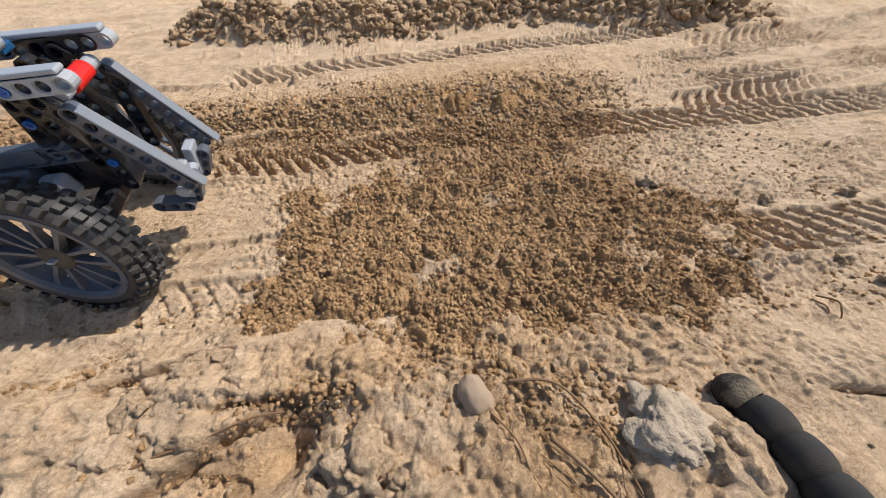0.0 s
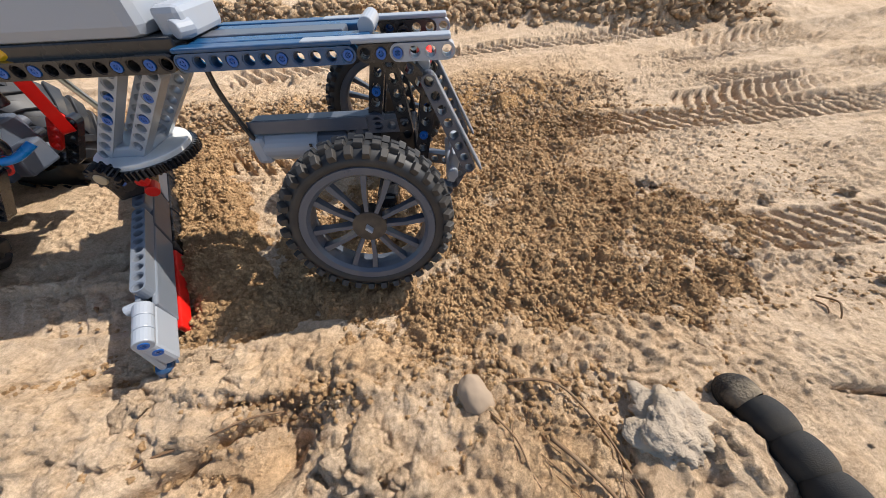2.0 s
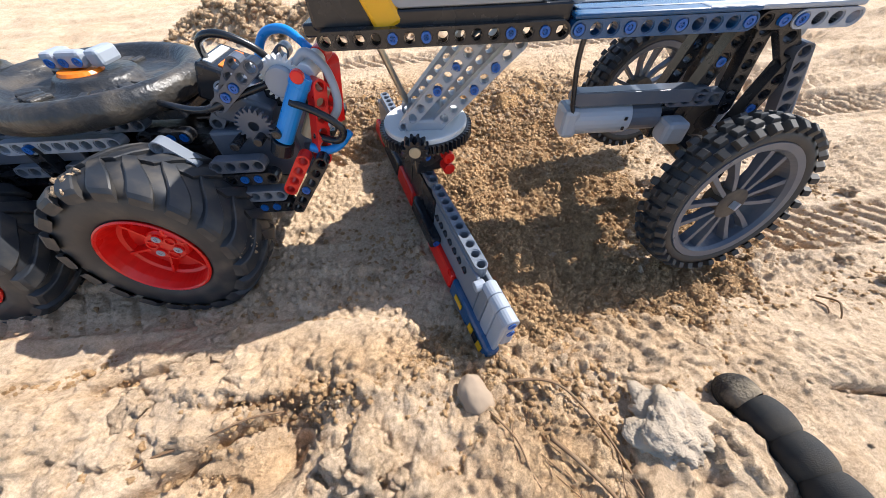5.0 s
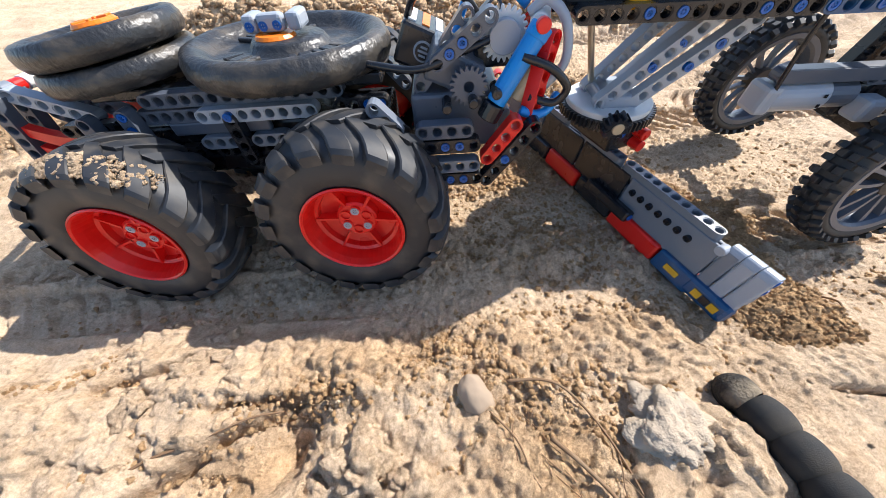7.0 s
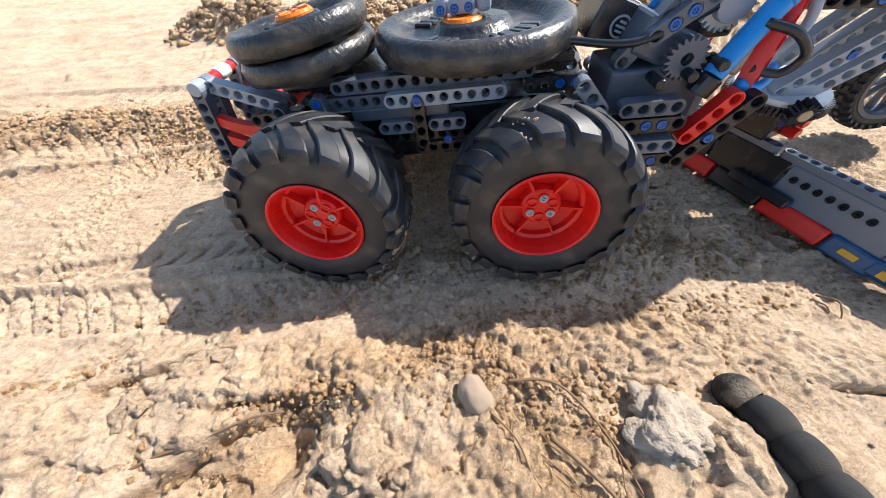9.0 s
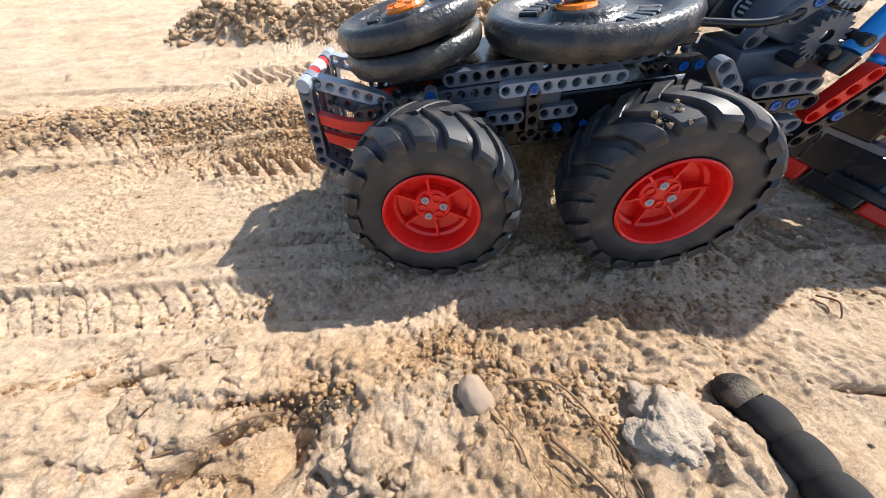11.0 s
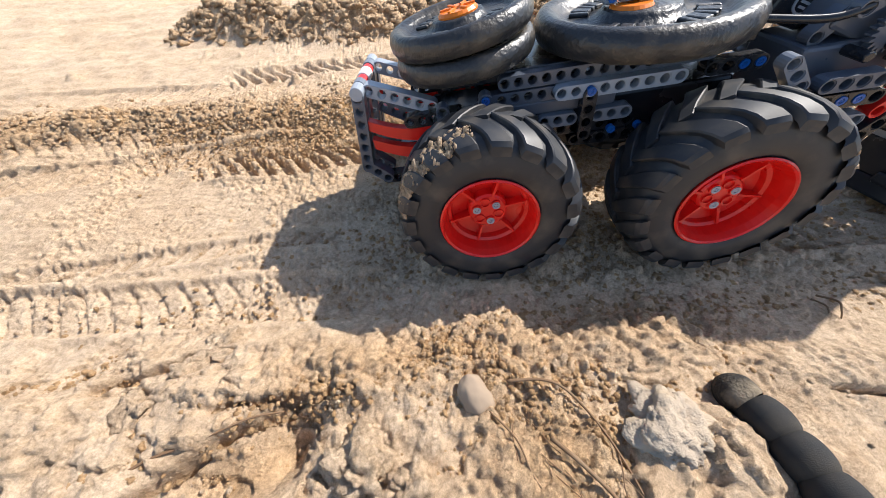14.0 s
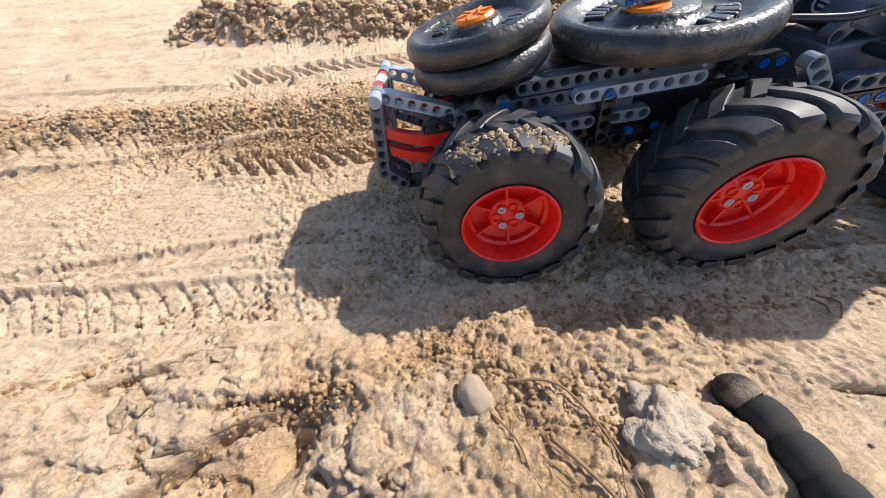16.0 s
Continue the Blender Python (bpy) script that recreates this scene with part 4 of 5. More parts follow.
def build_front():
    """Front frame; origin on the ground below the first hole of the blue beams, on the centre line."""
    zb, yb = 0.1336, 0.0243
    F = part("front_frame", box(0.205, 0.034, 0.006, 0.001, pose(-0.030, 0, zb + 0.002)), BLACK, G, "black front frame spine")
    for s in (-1, 1):
        y = s * yb
        beam_at("beam", 15, BLACK, F, (-0.120, y, zb), label="black holed main beam")
        beam_at("beam", 11, NAVY, F, (0.0, y, zb), label="dark blue holed beam")
        beam_at("beam", 5, BLACK, F, (0.088, y - s * 0.0005, zb))
        part("blue_cap", box(0.086, 0.0082, 0.0022, 0.0008, pose(0.040, y, zb + 0.0051)), NAVY, F, "smooth dark blue cap strip")
        part("grey_cap", box(0.072, 0.0078, 0.0024, 0.0008, pose(0.094, y, zb + 0.0054)), LGREY, F, "smooth light grey cap strip")
        beam_at("beam", 4, LGREY, F, (0.104, y + s * 0.0004, zb), label="light grey beam tip")
        pins(F, [(0, zb), (0.024, zb), (0.048, zb), (0.08, zb), (-0.016, zb), (-0.032, zb), (-0.072, zb), (-0.088, zb)], y + s * 0.0042, side=s)
        pins(F, [(0.096, zb), (0.104, zb)], y + s * 0.0046, side=s)
        part("top_panel", box(0.090, 0.010, 0.0040, 0.001, pose(0.045, s * 0.013, zb + 0.004)), NAVY, F, "dark blue top panel")
        # legs of the front axle carrier
        beam_between("leg_beam", (0.092, s * 0.012, zb - 0.004), (0.080, s * 0.012, 0.078), BLACK, F, 7, "black leg beam")
        beam_between("leg_beam", (0.104, s * 0.020, zb - 0.002), (0.118, s * 0.022, zb - 0.020), BLACK, F, 4)
        beam_between("leg_beam", (0.118, s * 0.022, zb - 0.020), (0.110, s * 0.022, 0.072), BLACK, F, 6)
        beam_between("leg_beam", (0.098, s * 0.016, zb - 0.006), (0.104, s * 0.016, 0.080), BLACK, F, 6)
        pins(F, [(0.088, 0.112), (0.083, 0.092)], s * 0.0162, side=s)
        pins(F, [(0.113, 0.090)], s * 0.0262, side=s)
        beam_between("front_bar", (0.118, s * 0.024, zb - 0.014), (0.142, s * 0.024, 0.064), DGREY, F, 8, "dark grey sloping front bar")
        # cap toned down to mid grey, so its colour holds the shade
        part("bar_cap", box(0.062, 0.0078, 0.0016, 0.0006, pose(0.1345, s * 0.024, 0.0935, 0, 64, 0)), MGREY, F, "smooth bar cap, grey toned for shade")
        beam_between("front_bar", (0.138, s * 0.014, 0.064), (0.130, s * 0.014, 0.048), DGREY, F, 3)
        part("nose_panel", box(0.006, 0.014, 0.022, 0.001, pose(0.131, s * 0.012, 0.062, 0, 12, 0)), LGREY, F, "light grey nose panel")
        beam_between("front_bar", (0.126, s * 0.020, 0.048), (0.108, s * 0.020, 0.052), DGREY, F, 3)
    part("centre_panel", box(0.080, 0.014, 0.004, 0.001, pose(0.035, 0, zb + 0.0045)), DGREY, F, "smooth dark grey centre panel")
    rod("cross_axle", (0.116, -0.020, zb - 0.008), (0.116, -0.011, zb - 0.008), 0.0034, LGREY, F)
    rod("cross_axle", (0.116, -0.010, zb - 0.008), (0.116, 0.010, zb - 0.008), 0.0044, RED, F, 18, "red tube between the beams")
    rod("cross_axle", (0.116, 0.011, zb - 0.008), (0.116, 0.020, zb - 0.008), 0.0034, LGREY, F)
    rod("cross_tube", (0.088, -0.012, zb + 0.008), (0.088, 0.012, zb + 0.008), 0.0042, LGREY, F, 18, "light grey cross tube")
    rod("cross_tube", (0.130, -0.024, 0.060), (0.130, 0.024, 0.060), 0.0038, LGREY, F)
    # hood
    # upper part is unseen, made tall so that its shadow covers the lane
    part("hood", box(0.076, 0.050, 0.088, 0.006, pose(-0.051, 0, zb + 0.053)), LGREY, F, "light grey smooth hood")
    part("hood_base", box(0.090, 0.046, 0.008, 0.001, pose(-0.048, 0, zb + 0.006)), BLACK, F)
    part("hood_nose", box(0.014, 0.036, 0.014, 0.003, pose(-0.003, 0, zb + 0.014)), LGREY, F, "light grey hood nose")
    rod("hood_tube", (-0.001, -0.020, zb + 0.012), (0.003, -0.012, zb + 0.012), 0.0040, LGREY, F)
    part("yellow_panel", box(0.014, 0.047, 0.026, 0.002, pose(-0.094, 0, zb + 0.014, 0, -25, 0)), YELLOW, F, "yellow slanting panel")
    part("rear_block", box(0.030, 0.040, 0.020, 0.002, pose(-0.112, 0, zb + 0.012)), BLACK, F)
    # steering motor and its beam
    motor = rod("motor", (0.014, -0.014, 0.083), (0.048, -0.014, 0.083), 0.0092, LGREY, F, 24, "light grey round motor")
    part("motor_end", box(0.010, 0.018, 0.018, 0.003, pose(0.012, -0.014, 0.083)), LGREY, F)
    rod("gear_head", (0.046, -0.014, 0.083), (0.066, -0.014, 0.083), 0.0080, DGREY, F, 20, "dark grey gear head")
    for dz in (-0.003, 0.003):
        part("motor_mark", box(0.0016, 0.0006, 0.0020, 0, pose(0.044, -0.0234, 0.083 + dz)), BLACK, F)
    beam_at("side_beam", 10, DGREY, F, (0.014, -0.015, 0.0965), label="dark grey smooth side beam")
    part("side_plate", box(0.070, 0.0010, 0.0076, 0.0003, pose(0.045, -0.0196, 0.0965)), DGREY, F)
    beam_at("side_beam", 5, DGREY, F, (0.070, -0.015, 0.0935))
    part("axle_carrier", box(0.040, 0.030, 0.022, 0.002, pose(0.088, 0, 0.078)), BLACK, F, "black axle carrier")
    part("steer_block", box(0.014, 0.014, 0.014, 0.003, pose(0.074, -0.024, 0.078)), LGREY, F, "light grey steering block")
    part("axle_beam", box(0.012, 0.110, 0.010, 0.002, pose(0.090, 0, 0.064)), BLACK, F, "black front axle beam")
    v, f = tube([(0.006, -0.0225, zb - 0.004), (0.006, -0.0225, 0.118), (0.009, -0.022, 0.100), (0.012, -0.021, 0.088)], 0.0014, 6)
    put("cable", mesh_of("cable", v, f, BLACK, True), F, Matrix(), "black flat cable")
    # turntable struts
    for s in (-1, 1):
        y = s * 0.012
        beam_between("strut", (-0.089, y, 0.083), (-0.047, s * 0.016, zb - 0.006), LGREY, F, 9, "light grey slanting strut")
        beam_between("strut", (-0.070, y, 0.082), (-0.024, s * 0.016, zb - 0.006), LGREY, F, 9, "light grey slanting strut")
    rod("lift_rod", (-0.088, 0.010, 0.086), (-0.103, 0.006, 0.128), 0.0020, CHROME, F, 12, "bare steel lift rod")
    rod("lift_barrel", (-0.102, 0.006, 0.124), (-0.107, 0.004, 0.140), 0.0052, BLACK, F, 16)
    pins(F, [(-0.068, 0.1045), (-0.0575, 0.116)], -0.0186)
    pins(F, [(-0.047, 0.1042), (-0.036, 0.1155)], -0.0186)
    # turntable
    part("turntable", cyl(0.0275, 0.0040, 48, 0.0008, pose(-0.077, 0, 0.0785)), WHITE, F, "white turntable disc")
    gear("turntable_ring", 0.0308, 60, 0.0060, BLACK, F, pose(-0.077, 0, 0.0740) @ RX, "black toothed turntable ring")
    part("turntable_hub", box(0.024, 0.032, 0.008, 0.002, pose(-0.077, 0, 0.0835)), LGREY, F)
    gear("pinion", 0.0085, 12, 0.0075, BLACK, F, pose(-0.083, -0.031, 0.077, 10, 0, 0), "black pinion gear")
    part("pinion_axle", cyl(0.0036, 0.010, 14, 0.0004, pose(-0.083, -0.031, 0.077) @ RX), TAN, F, "reddish brown axle end")
    return F


def build_blade():
    """Blade; origin on the ground under the turntable's middle, its length along y, pushing towards +x."""
    B = part("blade", box(0.007, 0.270, 0.016, 0.002, pose(0.005, 0.004, 0.023)), DGREY, G, "dark grey grader blade")
    for y0, n in ((-0.112, 10), (-0.030, 6), (0.036, 11)):
        put("top_beam", beam_mesh(n, MGREY), B, pose(0.0065, y0, 0.0405, 90, 0, 90), "dark grey holed top beam")
    for y0, ln, mat, lb in ((-0.086, 0.074, MGREY, "smooth grey blade panel"), (-0.022, 0.052, BLACK, "black blade panel"), (0.032, 0.054, BLACK, ""), (0.090, 0.060, DGREY, "")):
        part("blade_panel", box(0.0025, ln - 0.001, 0.026, 0.0008, pose(0.0008, y0, 0.0265, 0, 9, 0)), mat, B, lb)
        part("blade_front", box(0.004, ln - 0.001, 0.010, 0.001, pose(0.0065, y0, 0.007, 0, -4, 0)), RED if y0 < -0.05 else BLACK, B, "lower cutting edge")
        part("blade_front", box(0.003, ln - 0.001, 0.020, 0.001, pose(0.0090, y0, 0.027, 0, 4, 0)), MGREY if y0 < -0.05 else DGREY, B, "smooth pushing face")
    for y0, ln, mat, lb in ((-0.112, 0.030, NAVY, "dark blue blade corner"), (-0.074, 0.046, RED, "red lower edge panel"), (-0.030, 0.042, BLACK, "black lower edge panel"), (0.014, 0.044, RED, "red lower edge panel"),
                            (0.062, 0.050, BLACK, ""), (0.108, 0.04, RED, "")):
        part("edge_panel", box(0.008, ln - 0.001, 0.014, 0.002, pose(-0.0030, y0, 0.0085, 0, 15, 0)), mat, B, lb)
    part("edge_beam", box(0.008, 0.046, 0.009, 0.002, pose(-0.0055, -0.044, 0.0175, 0, 14, 0)), BLACK, B, "black pinned beam on the blade's back")
    pins(B, [(-0.0055, 0.0178)], -0.0675)
    for i in range(7):
        put("socket", pin_mesh(BLACK), B, pose(-0.0010, -0.056 - 0.008 * i, 0.0310, 0, 0, -90) @ pose(0, 0, 0, 9, 0, 0), "dark round socket")
    # near end of half-round panels
    for i, y0 in enumerate((-0.1275, -0.1365, -0.1455)):
        part("end_panel", box(0.0034, 0.0086, 0.029, 0.0012, pose(0.0008, y0, 0.0265, 0, 9, 0)), LGREY if i else MGREY, B, "smooth grey end panel")
        rod("end_tube", (0.0060, y0 - 0.0044, 0.0395), (0.0060, y0 + 0.0044, 0.0395), 0.0046, LGREY, B, 20, "light grey tube end")
    part("corner_block", box(0.009, 0.030, 0.013, 0.003, pose(-0.0025, -0.136, 0.0095, 0, 15, 0)), NAVY, B, "dark blue end block")
    for i in range(3):
        part("hazard_mark", box(0.0006, 0.0052, 0.0048, 0, pose(-0.0076, -0.1315 - 0.0058 * i, 0.0105, 0, 15, 0)), YELLOW if i != 1 else BLACK, B, "yellow and black hazard sticker")
    part("hazard_mark", box(0.0006, 0.010, 0.0040, 0, pose(-0.0074, -0.112, 0.0100, 0, 15, 0)), YELLOW, B, "worn yellow sticker")
    rod("corner_pin", (-0.002, -0.122, 0.0395), (0.004, -0.122, 0.0395), 0.0032, LGREY, B, 14)
    pins(B, [(0.0060, 0.0395), (0.0065, 0.0305)], -0.1503)
    part("end_block", box(0.008, 0.030, 0.020, 0.002, pose(0.0055, -0.135, 0.027)), LGREY, B, "light grey end block")
    part("blade_mount", box(0.024, 0.046, 0.022, 0.002, pose(0.009, 0.0, 0.056)), BLACK, B, "black blade mount")
    for dz in (0.0, 0.009):
        rod("mount_pin", (0.019, -0.032, 0.050 + dz), (0.019, -0.022, 0.050 + dz), 0.0042, RED, B, 14, "red mount pin")
    pins(B, [(0.006, 0.058)], -0.0234)
    return B



build_rear()
build_plates()
REAR_WHEELS, FRONT_WHEELS = build_wheels()


def tyre_sand(wheel, a0, a1, count, seed):
    """Sand caked between the lugs over part of the tread."""
    rng = np.random.default_rng(seed)
    spots = []
    for _ in range(count):
        a = radians(a0 + (a1 - a0) * rng.uniform() ** 0.8)
        y = -0.008 - 0.015 * rng.uniform() ** 0.7
        r = 0.0538 - max(0, abs(y) - 0.014) * 0.5
        spots.append((r * math.cos(a), y, r * math.sin(a), 0.0005 + 0.0019 * rng.uniform() ** 3.5))
    ob = put("caked_sand", crumb_heap("caked_sand", spots, CLOD_DRY, rng), wheel, Matrix(), "pale sand caked on the tread")
    tagged(ob, kind="stuff")


tyre_sand(REAR_WHEELS[0], 205, 275, 1000, 5)
tyre_sand(REAR_WHEELS[1], 150, 165, 40, 6)
tyre_sand(REAR_WHEELS[1], 40, 60, 24, 7)
FRONT = build_front()
BLADE = build_blade()


# ---- stone, block, roots and tripod leg in the foreground ----
def build_small():
    rng = np.random.default_rng(3)
    bm = lump(rng, 0.0100, 4, 0.10, 0.75)
    st = part("pebble", bm, STONE, None, smooth=True, m=pose(0.013, 0.040, 0.014, 10, 25, -60) @ Matrix.Diagonal((1.25, 0.80, 0.85, 1)))
    tagged(st, "smooth pale oval pebble lying on the soil", "pebble")
    bm = lump(rng, 0.0175, 5, 0.34, 0.6)
    for v in bm.verts:
        v.co += v.normal * (0.0016 * noise.noise(v.co * 230) - 0.0030 * abs(noise.noise(v.co * 420)) + 0.0014 * noise.noise(v.co * 1000))
    bl = part("concrete_lump", bm, MORTAR, None, smooth=True, m=pose(0.103, 0.022, 0.017, 0, 0, 20) @ Matrix.Diagonal((1.0, 1.0, 0.85, 1)))
    tagged(bl, "rough pale crumbling lump of sandy mortar", "stone lump")
    for pts, r in (([(0.030, 0.047, 0.017), (0.048, 0.046, 0.020), (0.060, 0.040, 0.019), (0.072, 0.022, 0.018), (0.080, 0.0, 0.017), (0.084, -0.02, 0.014)], 0.0014),
                   ([(0.046, 0.020, 0.020), (0.058, 0.008, 0.021), (0.070, -0.006, 0.019), (0.078, -0.02, 0.016)], 0.0020),
                   ([(0.018, 0.034, 0.018), (0.030, 0.020, 0.019), (0.036, 0.004, 0.018), (0.050, -0.012, 0.017)], 0.0009),
                   ([(0.244, 0.094, 0.004), (0.246, 0.086, 0.010), (0.243, 0.080, 0.010), (0.246, 0.076, 0.003)], 0.0012),
                   ([(0.24, 0.092, 0.003), (0.239, 0.084, 0.008), (0.240, 0.078, 0.003)], 0.0010),
                   ([(-0.17, 0.008, 0.010), (-0.15, 0.020, 0.0125), (-0.13, 0.026, 0.014), (-0.105, 0.036, 0.014), (-0.088, 0.039, 0.012)], 0.0015)):
        v, f = tube([(p[0], p[1], p[2] - 0.002) for p in pts], lambda t, r=r: 0.62 * r * (1 - 0.5 * t), 8)
        ob = put("root", mesh_of("root", v, f, ROOT, True))
        tagged(ob, "thin dry brown root on the soil", "root", "dry roots")
    for _ in range(8):
        x, y, a = rng.uniform(0.02, 0.075), rng.uniform(0.0, 0.04), rng.uniform(-1.9, -0.6)
        pts = [(x + 0.007 * k * math.cos(a) + rng.uniform(-0.002, 0.002), y + 0.007 * k * math.sin(a) + rng.uniform(-0.002, 0.002)) for k in range(4)]
        zs = base_height(np.array([p[0] for p in pts]), np.array([p[1] for p in pts]))
        v, f = tube([(p[0], p[1], z + 0.0025 + rng.uniform(0, 0.002)) for p, z in zip(pts, zs)], 0.00026, 5)
        ob = put("root", mesh_of("root", v, f, ROOT, True))
        tagged(ob, "hair-thin dry rootlet in the crumbly soil", "root", "dry roots")
    # clods of the bank
    for x, y, z, r, sq in ((-0.140, 0.078, 0.004, 0.013, 0.5), (-0.168, 0.046, 0.009, 0.012, 0.6), (-0.205, 0.046, 0.007, 0.011, 0.55), (-0.150, 0.062, 0.008, 0.009, 0.6), (-0.112, 0.052, 0.012, 0.008, 0.7),
                           (0.150, 0.062, 0.006, 0.006, 0.5), (0.190, 0.215, 0.003, 0.009, 0.7), (0.275, 0.185, 0.002, 0.006, 0.7), (0.35, 0.19, 0.002, 0.006, 0.8),
                           (-0.045, 0.012, 0.014, 0.014, 0.7), (-0.020, 0.004, 0.014, 0.012, 0.7), (0.285, 0.122, 0.002, 0.006, 0.7), (0.215, 0.130, 0.002, 0.006, 0.7), (0.30, 0.100, 0.003, 0.007, 0.6), (0.06, 0.055, 0.008, 0.009, 0.7)):
        bm = lump(rng, r * 0.8, 4, 0.6, sq)
        for v in bm.verts:
            v.co += v.normal * r * (0.16 * noise.noise(v.co * 260) + 0.10 * noise.noise(v.co * 700))
        c = part("clod", bm, CLOD_DRY, None, smooth=True, m=pose(x, y, z, 0, 0, rng.uniform(0, 360)))
        tagged(c, "dry cracked clod of pale sandy soil", "clod", "clods on the bank")
    # flexible tripod leg of foam-covered segments
    leg = new("tripod_leg")
    leg.matrix_basis = Matrix()
    tagged(leg, "flexible tripod leg wrapped in black foam", "tripod leg")
    path = [Vector(p) for p in ((0.1410, 0.044, 0.012), (0.1465, 0.030, 0.017), (0.1495, 0.0150, 0.020), (0.1515, 0.0005, 0.0225), (0.1530, -0.0145, 0.0245), (0.154, -0.030, 0.026), (0.155, -0.046, 0.028))]
    for i in range(len(path) - 1):
        a, b = path[i], path[i + 1]
        d = b - a
        L = d.length
        q = d.to_track_quat("Y", "Z").to_matrix().to_4x4()
        prof = []
        for k in range(13):
            t = k / 12
            r = 0.0100 * (0.70 + 0.32 * math.sin(math.pi * (0.02 + t * 0.96)) ** 0.45)
            if i == 0:
                r *= math.sqrt(max(0.0, 1 - (1 - min(1, t * 1.6)) ** 2)) * 0.94 + 0.02
            prof.append((r, t * L * 1.04 - L * 0.02))
        v, f = lathe(prof, 40)
        put("segment", mesh_of("segment", v, f, FOAM if i else FOAM_TIP, True), leg, Matrix.Translation(a) @ q)


build_small()


# ---- motion ----
def curve_of(table, t):
    """Values at t from rows (time, values...), with smooth passage between them."""
    ts = [r[0] for r in table]
    if t <= ts[0]:
        return list(table[0][1:])
    if t >= ts[-1]:
        return list(table[-1][1:])
    i = max(k for k in range(len(ts)) if ts[k] <= t)
    out = []
    for c in range(1, len(table[0])):
        p1, p2 = table[i][c], table[i + 1][c]
        h = ts[i + 1] - ts[i]
        m1 = (p2 - table[i - 1][c]) / (ts[i + 1] - ts[i - 1]) if i else (p2 - p1) / h
        m2 = (table[i + 2][c] - p1) / (ts[i + 2] - ts[i]) if i + 2 < len(ts) else (p2 - p1) / h
        s = (t - ts[i]) / h
        out.append((2 * s ** 3 - 3 * s * s + 1) * p1 + (s ** 3 - 2 * s * s + s) * h * m1
                   + (-2 * s ** 3 + 3 * s * s) * p2 + (s ** 3 - s * s) * h * m2)
    return out


# near rear hub: x, y, height, heading, nose-up
REAR = [(0.0, -0.664, 0.116, 0.046, 5.0, 0.5), (1.0, -0.585, 0.115, 0.045, 4.0, 0.5), (2.0, -0.508, 0.114, 0.044, 3.0, 0.5), (3.0, -0.439, 0.113, 0.042, 2.6, 0.5), (3.5, -0.404, 0.113, 0.041, 2.5, 0.5),
        (4.2, -0.3515, 0.1135, 0.040, 2.4, 0.6), (6.3, -0.2342, 0.1175, 0.0415, -0.8, 3.3), (7.0, -0.1845, 0.1225, 0.0490, -1.4, 3.3), (8.0, -0.1157, 0.1295, 0.0490, -4.1, 4.0),
        (9.0, -0.0762, 0.1312, 0.0505, -5.0, 3.5), (11.5, 0.0090, 0.1292, 0.0545, -2.7, 3.0), (12.5, 0.0183, 0.1275, 0.0525, -2.6, 3.7), (14.5, 0.0316, 0.1244, 0.0520, -1.9, 3.8), (16.0, 0.0407, 0.1225, 0.0498, -1.3, 4.7)]
# first blue hole on the near side: x, y, lift, heading, roll
FRONTS = [(0.0, -0.297, 0.134, -0.003, 11.0, 4.0), (0.5, -0.252, 0.1393, -0.0015, 9.8, 3.4), (1.0, -0.2061, 0.1459, -0.001, 6.1, 0.7), (1.5, -0.1585, 0.1621, -0.0056, -0.2, -0.4), (2.0, -0.1209, 0.1723, -0.0022, -0.1, -4.0),
          (2.5, -0.0878, 0.1737, 0.0, -1.0, -6.5), (3.0, -0.0517, 0.1718, -0.0012, -2.6, -6.0), (3.5, -0.0225, 0.1645, 0.001, -2.0, -3.3), (4.2, 0.0234, 0.1677, 0.002, -2.4, -2.6), (6.3, 0.1442, 0.180, 0.0055, 2.0, 0.0),
          (7.0, 0.1940, 0.1805, 0.006, -1.0, 0.0), (8.0, 0.2710, 0.182, 0.006, -3.0, 0.0), (9.0, 0.3120, 0.180, 0.006, -4.0, 0.0), (11.5, 0.3970, 0.169, 0.006, -3.0, 0.0), (16.0, 0.4290, 0.167, 0.006, -3.0, 0.0)]
# near front wheel: x, y, z, heading, camber
STEER = [(0.0, -0.235, 0.120, 0.046, -2, 6), (0.5, -0.183, 0.118, 0.047, -3, 6), (1.0, -0.127, 0.1125, 0.053, -4, 6), (1.5, -0.085, 0.115, 0.054, -8, 8), (2.0, -0.041, 0.120, 0.060, 4, 11), (2.5, -0.008, 0.116, 0.063, 6, 13),
         (3.0, 0.025, 0.113, 0.061, 0, 13), (3.5, 0.063, 0.111, 0.058, -9, 11), (4.2, 0.125, 0.115, 0.059, 7, 12), (6.3, 0.240, 0.141, 0.056, 8, 10), (7.0, 0.288, 0.140, 0.054, 4, 8), (8.0, 0.358, 0.139, 0.054, 1, 8), (9.0, 0.414, 0.138, 0.053, -2, 8), (16.0, 0.530, 0.134, 0.053, -2, 8)]
# blade: turn, slide along its length, set forward
BLADE_TURN = [(0.0, 30.1, 0.0160, -0.0289), (1.5, 30.1, 0.0160, -0.0289), (2.0, 29.9, 0.0167, -0.0301), (2.5, 29.7, 0.0201, -0.0307), (3.0, 25.2, 0.0147, -0.0280), (3.5, 19.7, 0.0148, -0.0194), (4.0, 16.3, 0.0132, -0.0145), (6.5, 22.1, 0.0139, -0.0009), (7.0, 19.2, 0.0124, 0.0093), (8.0, 20.9, 0.0124, 0.0103), (16.0, 20.9, 0.0124, 0.0103)]


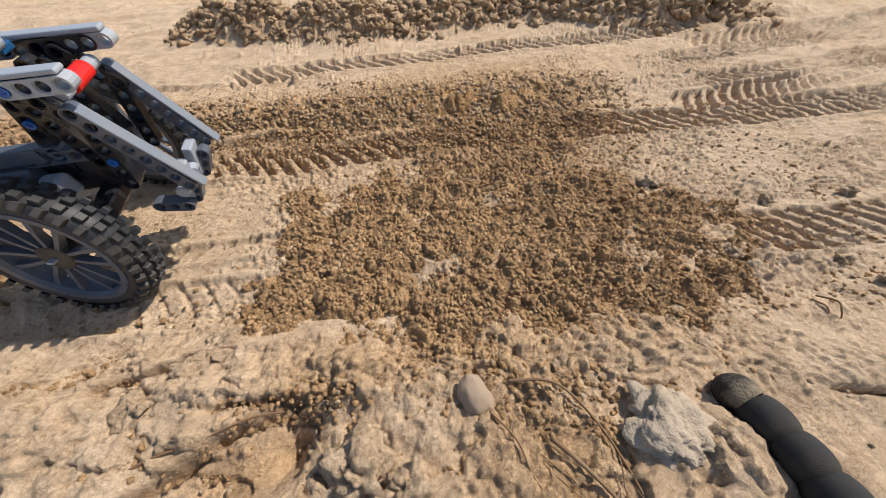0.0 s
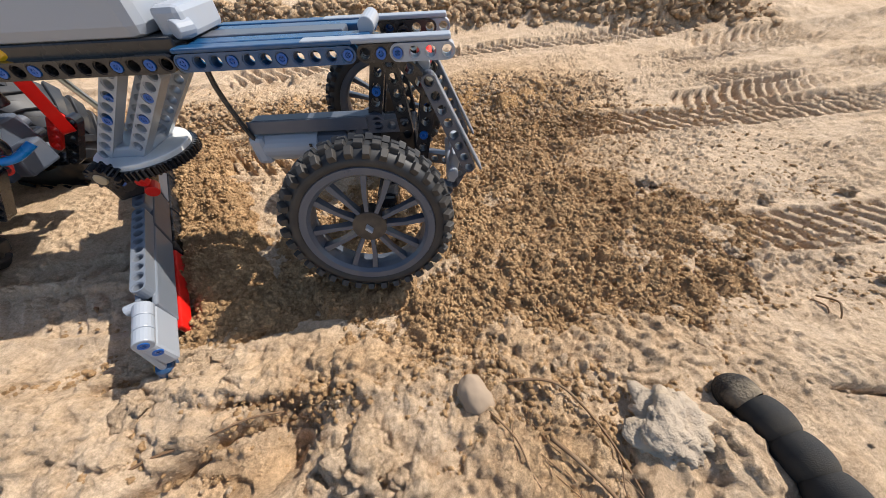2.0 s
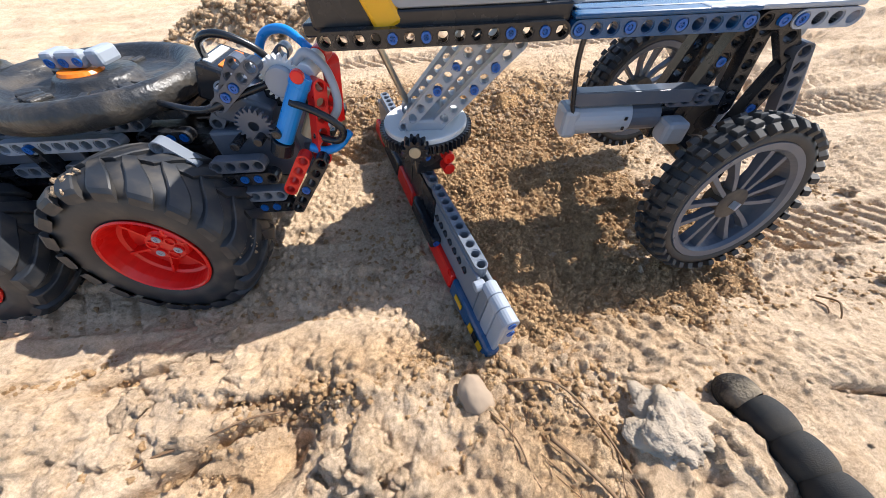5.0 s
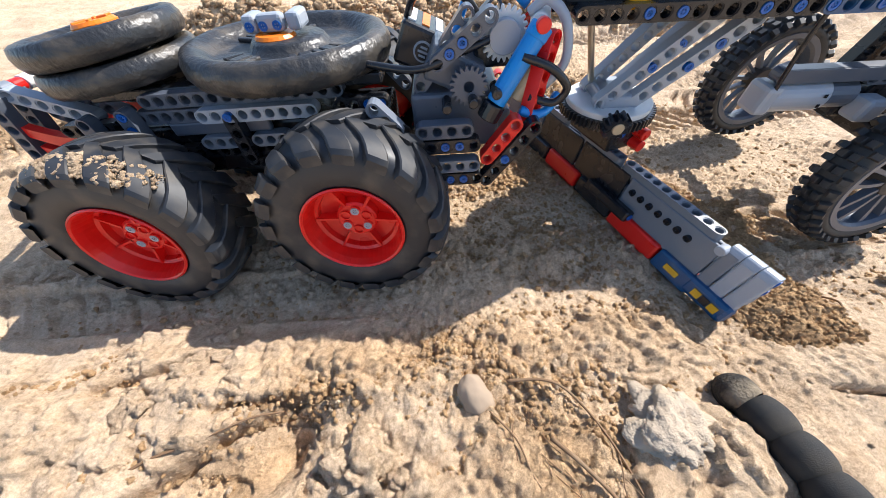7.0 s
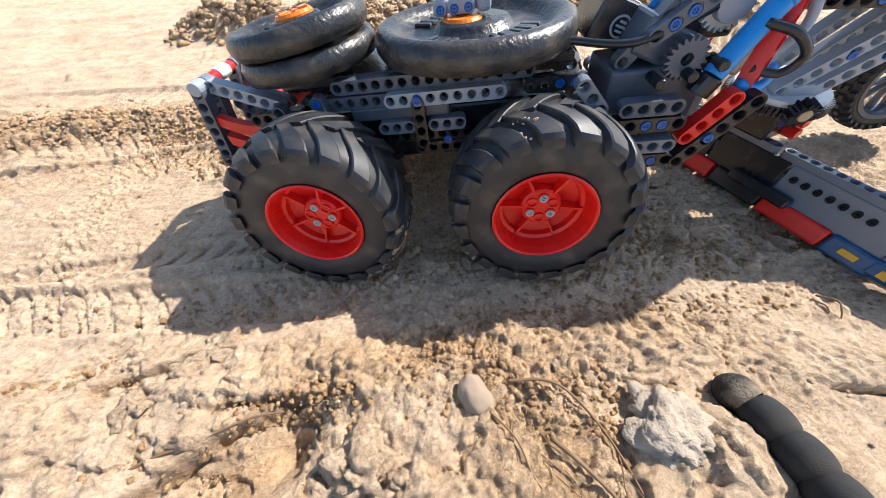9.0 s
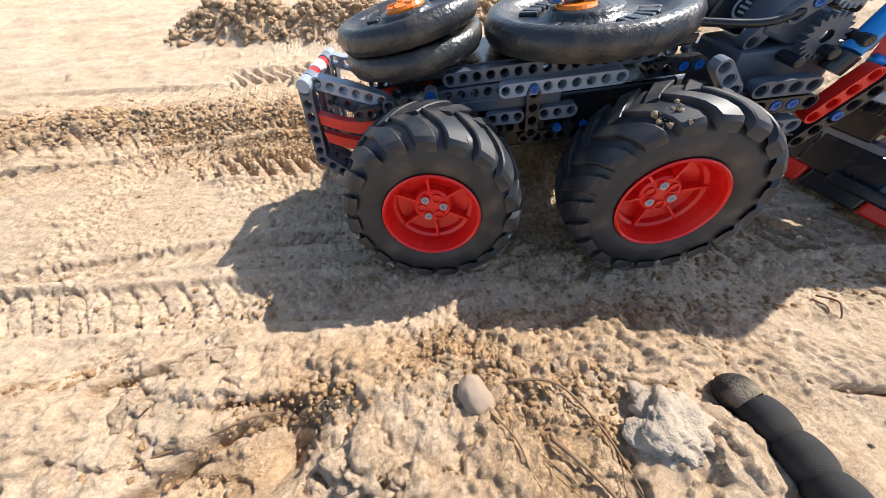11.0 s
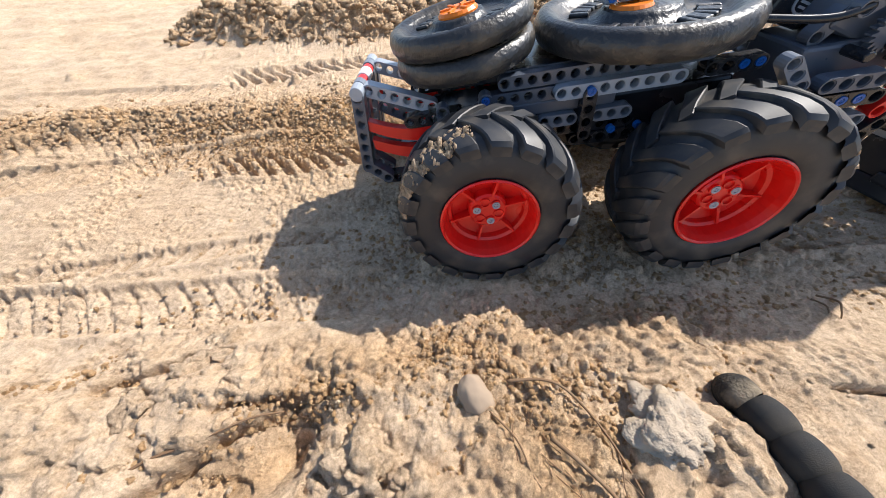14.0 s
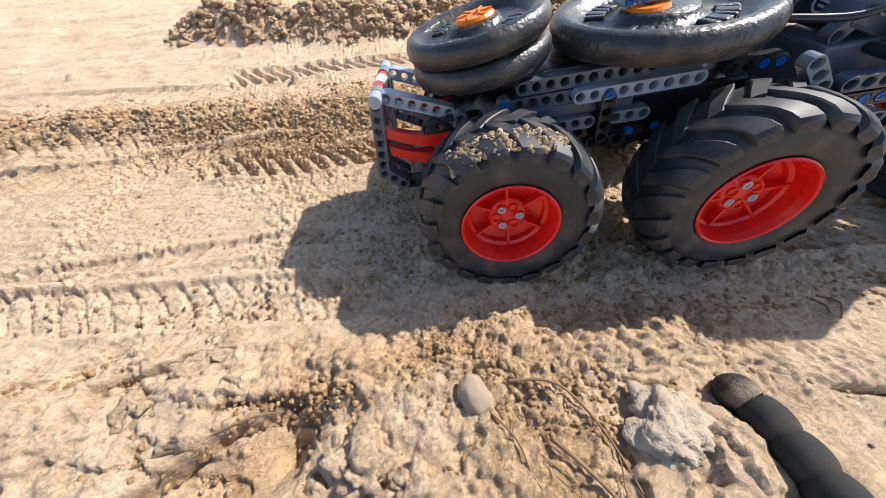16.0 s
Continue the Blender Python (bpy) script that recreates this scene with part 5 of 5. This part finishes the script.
# how far the body rocks on the bogies that carry the rear wheels
ROCK = [(0.0, -2.2), (6.5, -2.2), (7.0, -1.8), (7.5, -1.0), (8.0, 0.2), (9.0, 1.3), (11.5, 3.0), (16.0, 3.2)]


def bogie_pose(t):
    x, y, z, yaw, up = curve_of(REAR, t)
    r = pose(0, 0, 0, 0, 0, yaw) @ pose(0, 0, 0, 0, -up, 0)
    return Matrix.Translation(Vector((x, y, z)) - r @ Vector((0, -0.070, 0.051))) @ r


def root_pose(t):
    rock = curve_of(ROCK, t)[0]
    return bogie_pose(t) @ pose(0.0674, 0, 0.051) @ pose(0, 0, 0, 0, -rock, 0) @ pose(0, 0, 0, -3, 0, 0) @ pose(-0.0804, 0.020, -0.051)


def front_pose(t):
    x, y, dz, yaw, roll = curve_of(FRONTS, t)
    r = pose(0, 0, 0, 0, 0, yaw) @ pose(0, 0, 0, roll, 0, 0)
    return Matrix.Translation(Vector((x, y, 0.1336 + dz)) - r @ Vector((0, -0.0243, 0.1336))) @ r


def blade_pose(t):
    c = front_pose(t) @ Vector((-0.077, 0, 0.079))
    turn, slide, ahead = curve_of(BLADE_TURN, t)
    return pose(c.x, c.y, 0.002, 0, 0, turn) @ pose(ahead, slide, 0)


def motions():
    steps = [i * 0.25 for i in range(65)]
    walk(grader, [(t, root_pose(t)) for t in steps])
    inv = {t: root_pose(t).inverted() for t in steps}
    walk(FRONT, [(t, inv[t] @ front_pose(t)) for t in steps])
    walk(BLADE, [(t, inv[t] @ blade_pose(t)) for t in steps])
    for k, (x, s) in enumerate(((0.0, -1), (0.1348, -1), (0.0, 1), (0.1348, 1))):
        rows = []
        for t in steps:
            d = curve_of(REAR, t)[0] - REAR[0][1]
            spin = math.degrees(d / 0.0525) + 14 * max(0.0, t - 9.0) + k * 23
            base = inv[t] @ bogie_pose(t) @ pose(x, -0.048 if s < 0 else 0.088, 0.051, s * 6.6, 0, 0)
            if s > 0:
                base = base @ pose(0, 0, 0, 0, 0, 180)
                spin = -spin
            rows.append((t, base @ pose(0, 0, 0, 0, spin, 0)))
        walk(REAR_WHEELS[k], rows)
    for k, s in enumerate((-1, 1)):
        rows = []
        for t in steps:
            x, y, z, yaw, camber = curve_of(STEER, t)
            spin = math.degrees((x - STEER[0][1]) / 0.049) + 40 * k
            w = pose(x, y, z, 0, 0, yaw) @ pose(0, 0, 0, -camber, 0, 0) @ pose(0, 0.0088, 0)
            if s > 0:
                far = pose(0, 0, 0, 0, 0, curve_of(FRONTS, t)[3]) @ Vector((0, 0.150, 0))
                w = pose(x + far.x, y + far.y, z + 0.004, 0, 0, yaw + 180) @ pose(0, 0, 0, camber * 0.3, 0, 0) @ pose(0, 0.0088, 0)
                spin = -spin
            rows.append((t, inv[t] @ w @ pose(0, 0, 0, 0, spin, 0)))
        walk(FRONT_WHEELS[k], rows)
    push_clumps()


STEPS = [j * 0.4 for j in range(41)]
POSES = {t: blade_pose(t) for t in STEPS}


def push_clumps():
    """Loose soil ahead of the blade: lies still until the blade reaches it, then is shoved along."""
    rng = np.random.default_rng(8)
    meshes = [clump_mesh(k) for k in range(6)]
    spots = []
    for gx in np.arange(-0.11, 0.27, 0.034):
        for gy in np.arange(0.085, 0.27, 0.032):
            x, y = gx + rng.uniform(-0.012, 0.012), gy + rng.uniform(-0.012, 0.012)
            inside = ((x - 0.040) / 0.195) ** 2 + ((y - 0.155) / 0.105) ** 2
            if inside < 1:
                spots.append((x, y, 1 - inside))
    for k in range(14):
        spots.append((-0.60, 0.085 + 0.017 * k + rng.uniform(-0.008, 0.008), 0.5))
    for i, (x, y, k) in enumerate(spots):
        ob = new("soil_clump", meshes[i % len(meshes)])
        tagged(ob, "heap of damp yellow-brown soil crumbs", "soil heap", "loose soil heaps")
        turn = rng.uniform(0, 360)
        rows, gain = [], rng.uniform(0.008, 0.030)
        z0 = -0.002 + 0.005 * min(1, k * 1.5)
        yy = y
        for t in STEPS:
            b = POSES[t]
            yaw = curve_of(BLADE_TURN, t)[0]
            xb = b.translation.x - math.tan(radians(-yaw)) * -(yy - b.translation.y) + 0.020 + gain
            px = max(x, xb)
            rows.append((t, pose(px, yy, z0 + (0.004 if px > x else 0), 0, 0, turn)))
        walk(ob, rows)


motions()
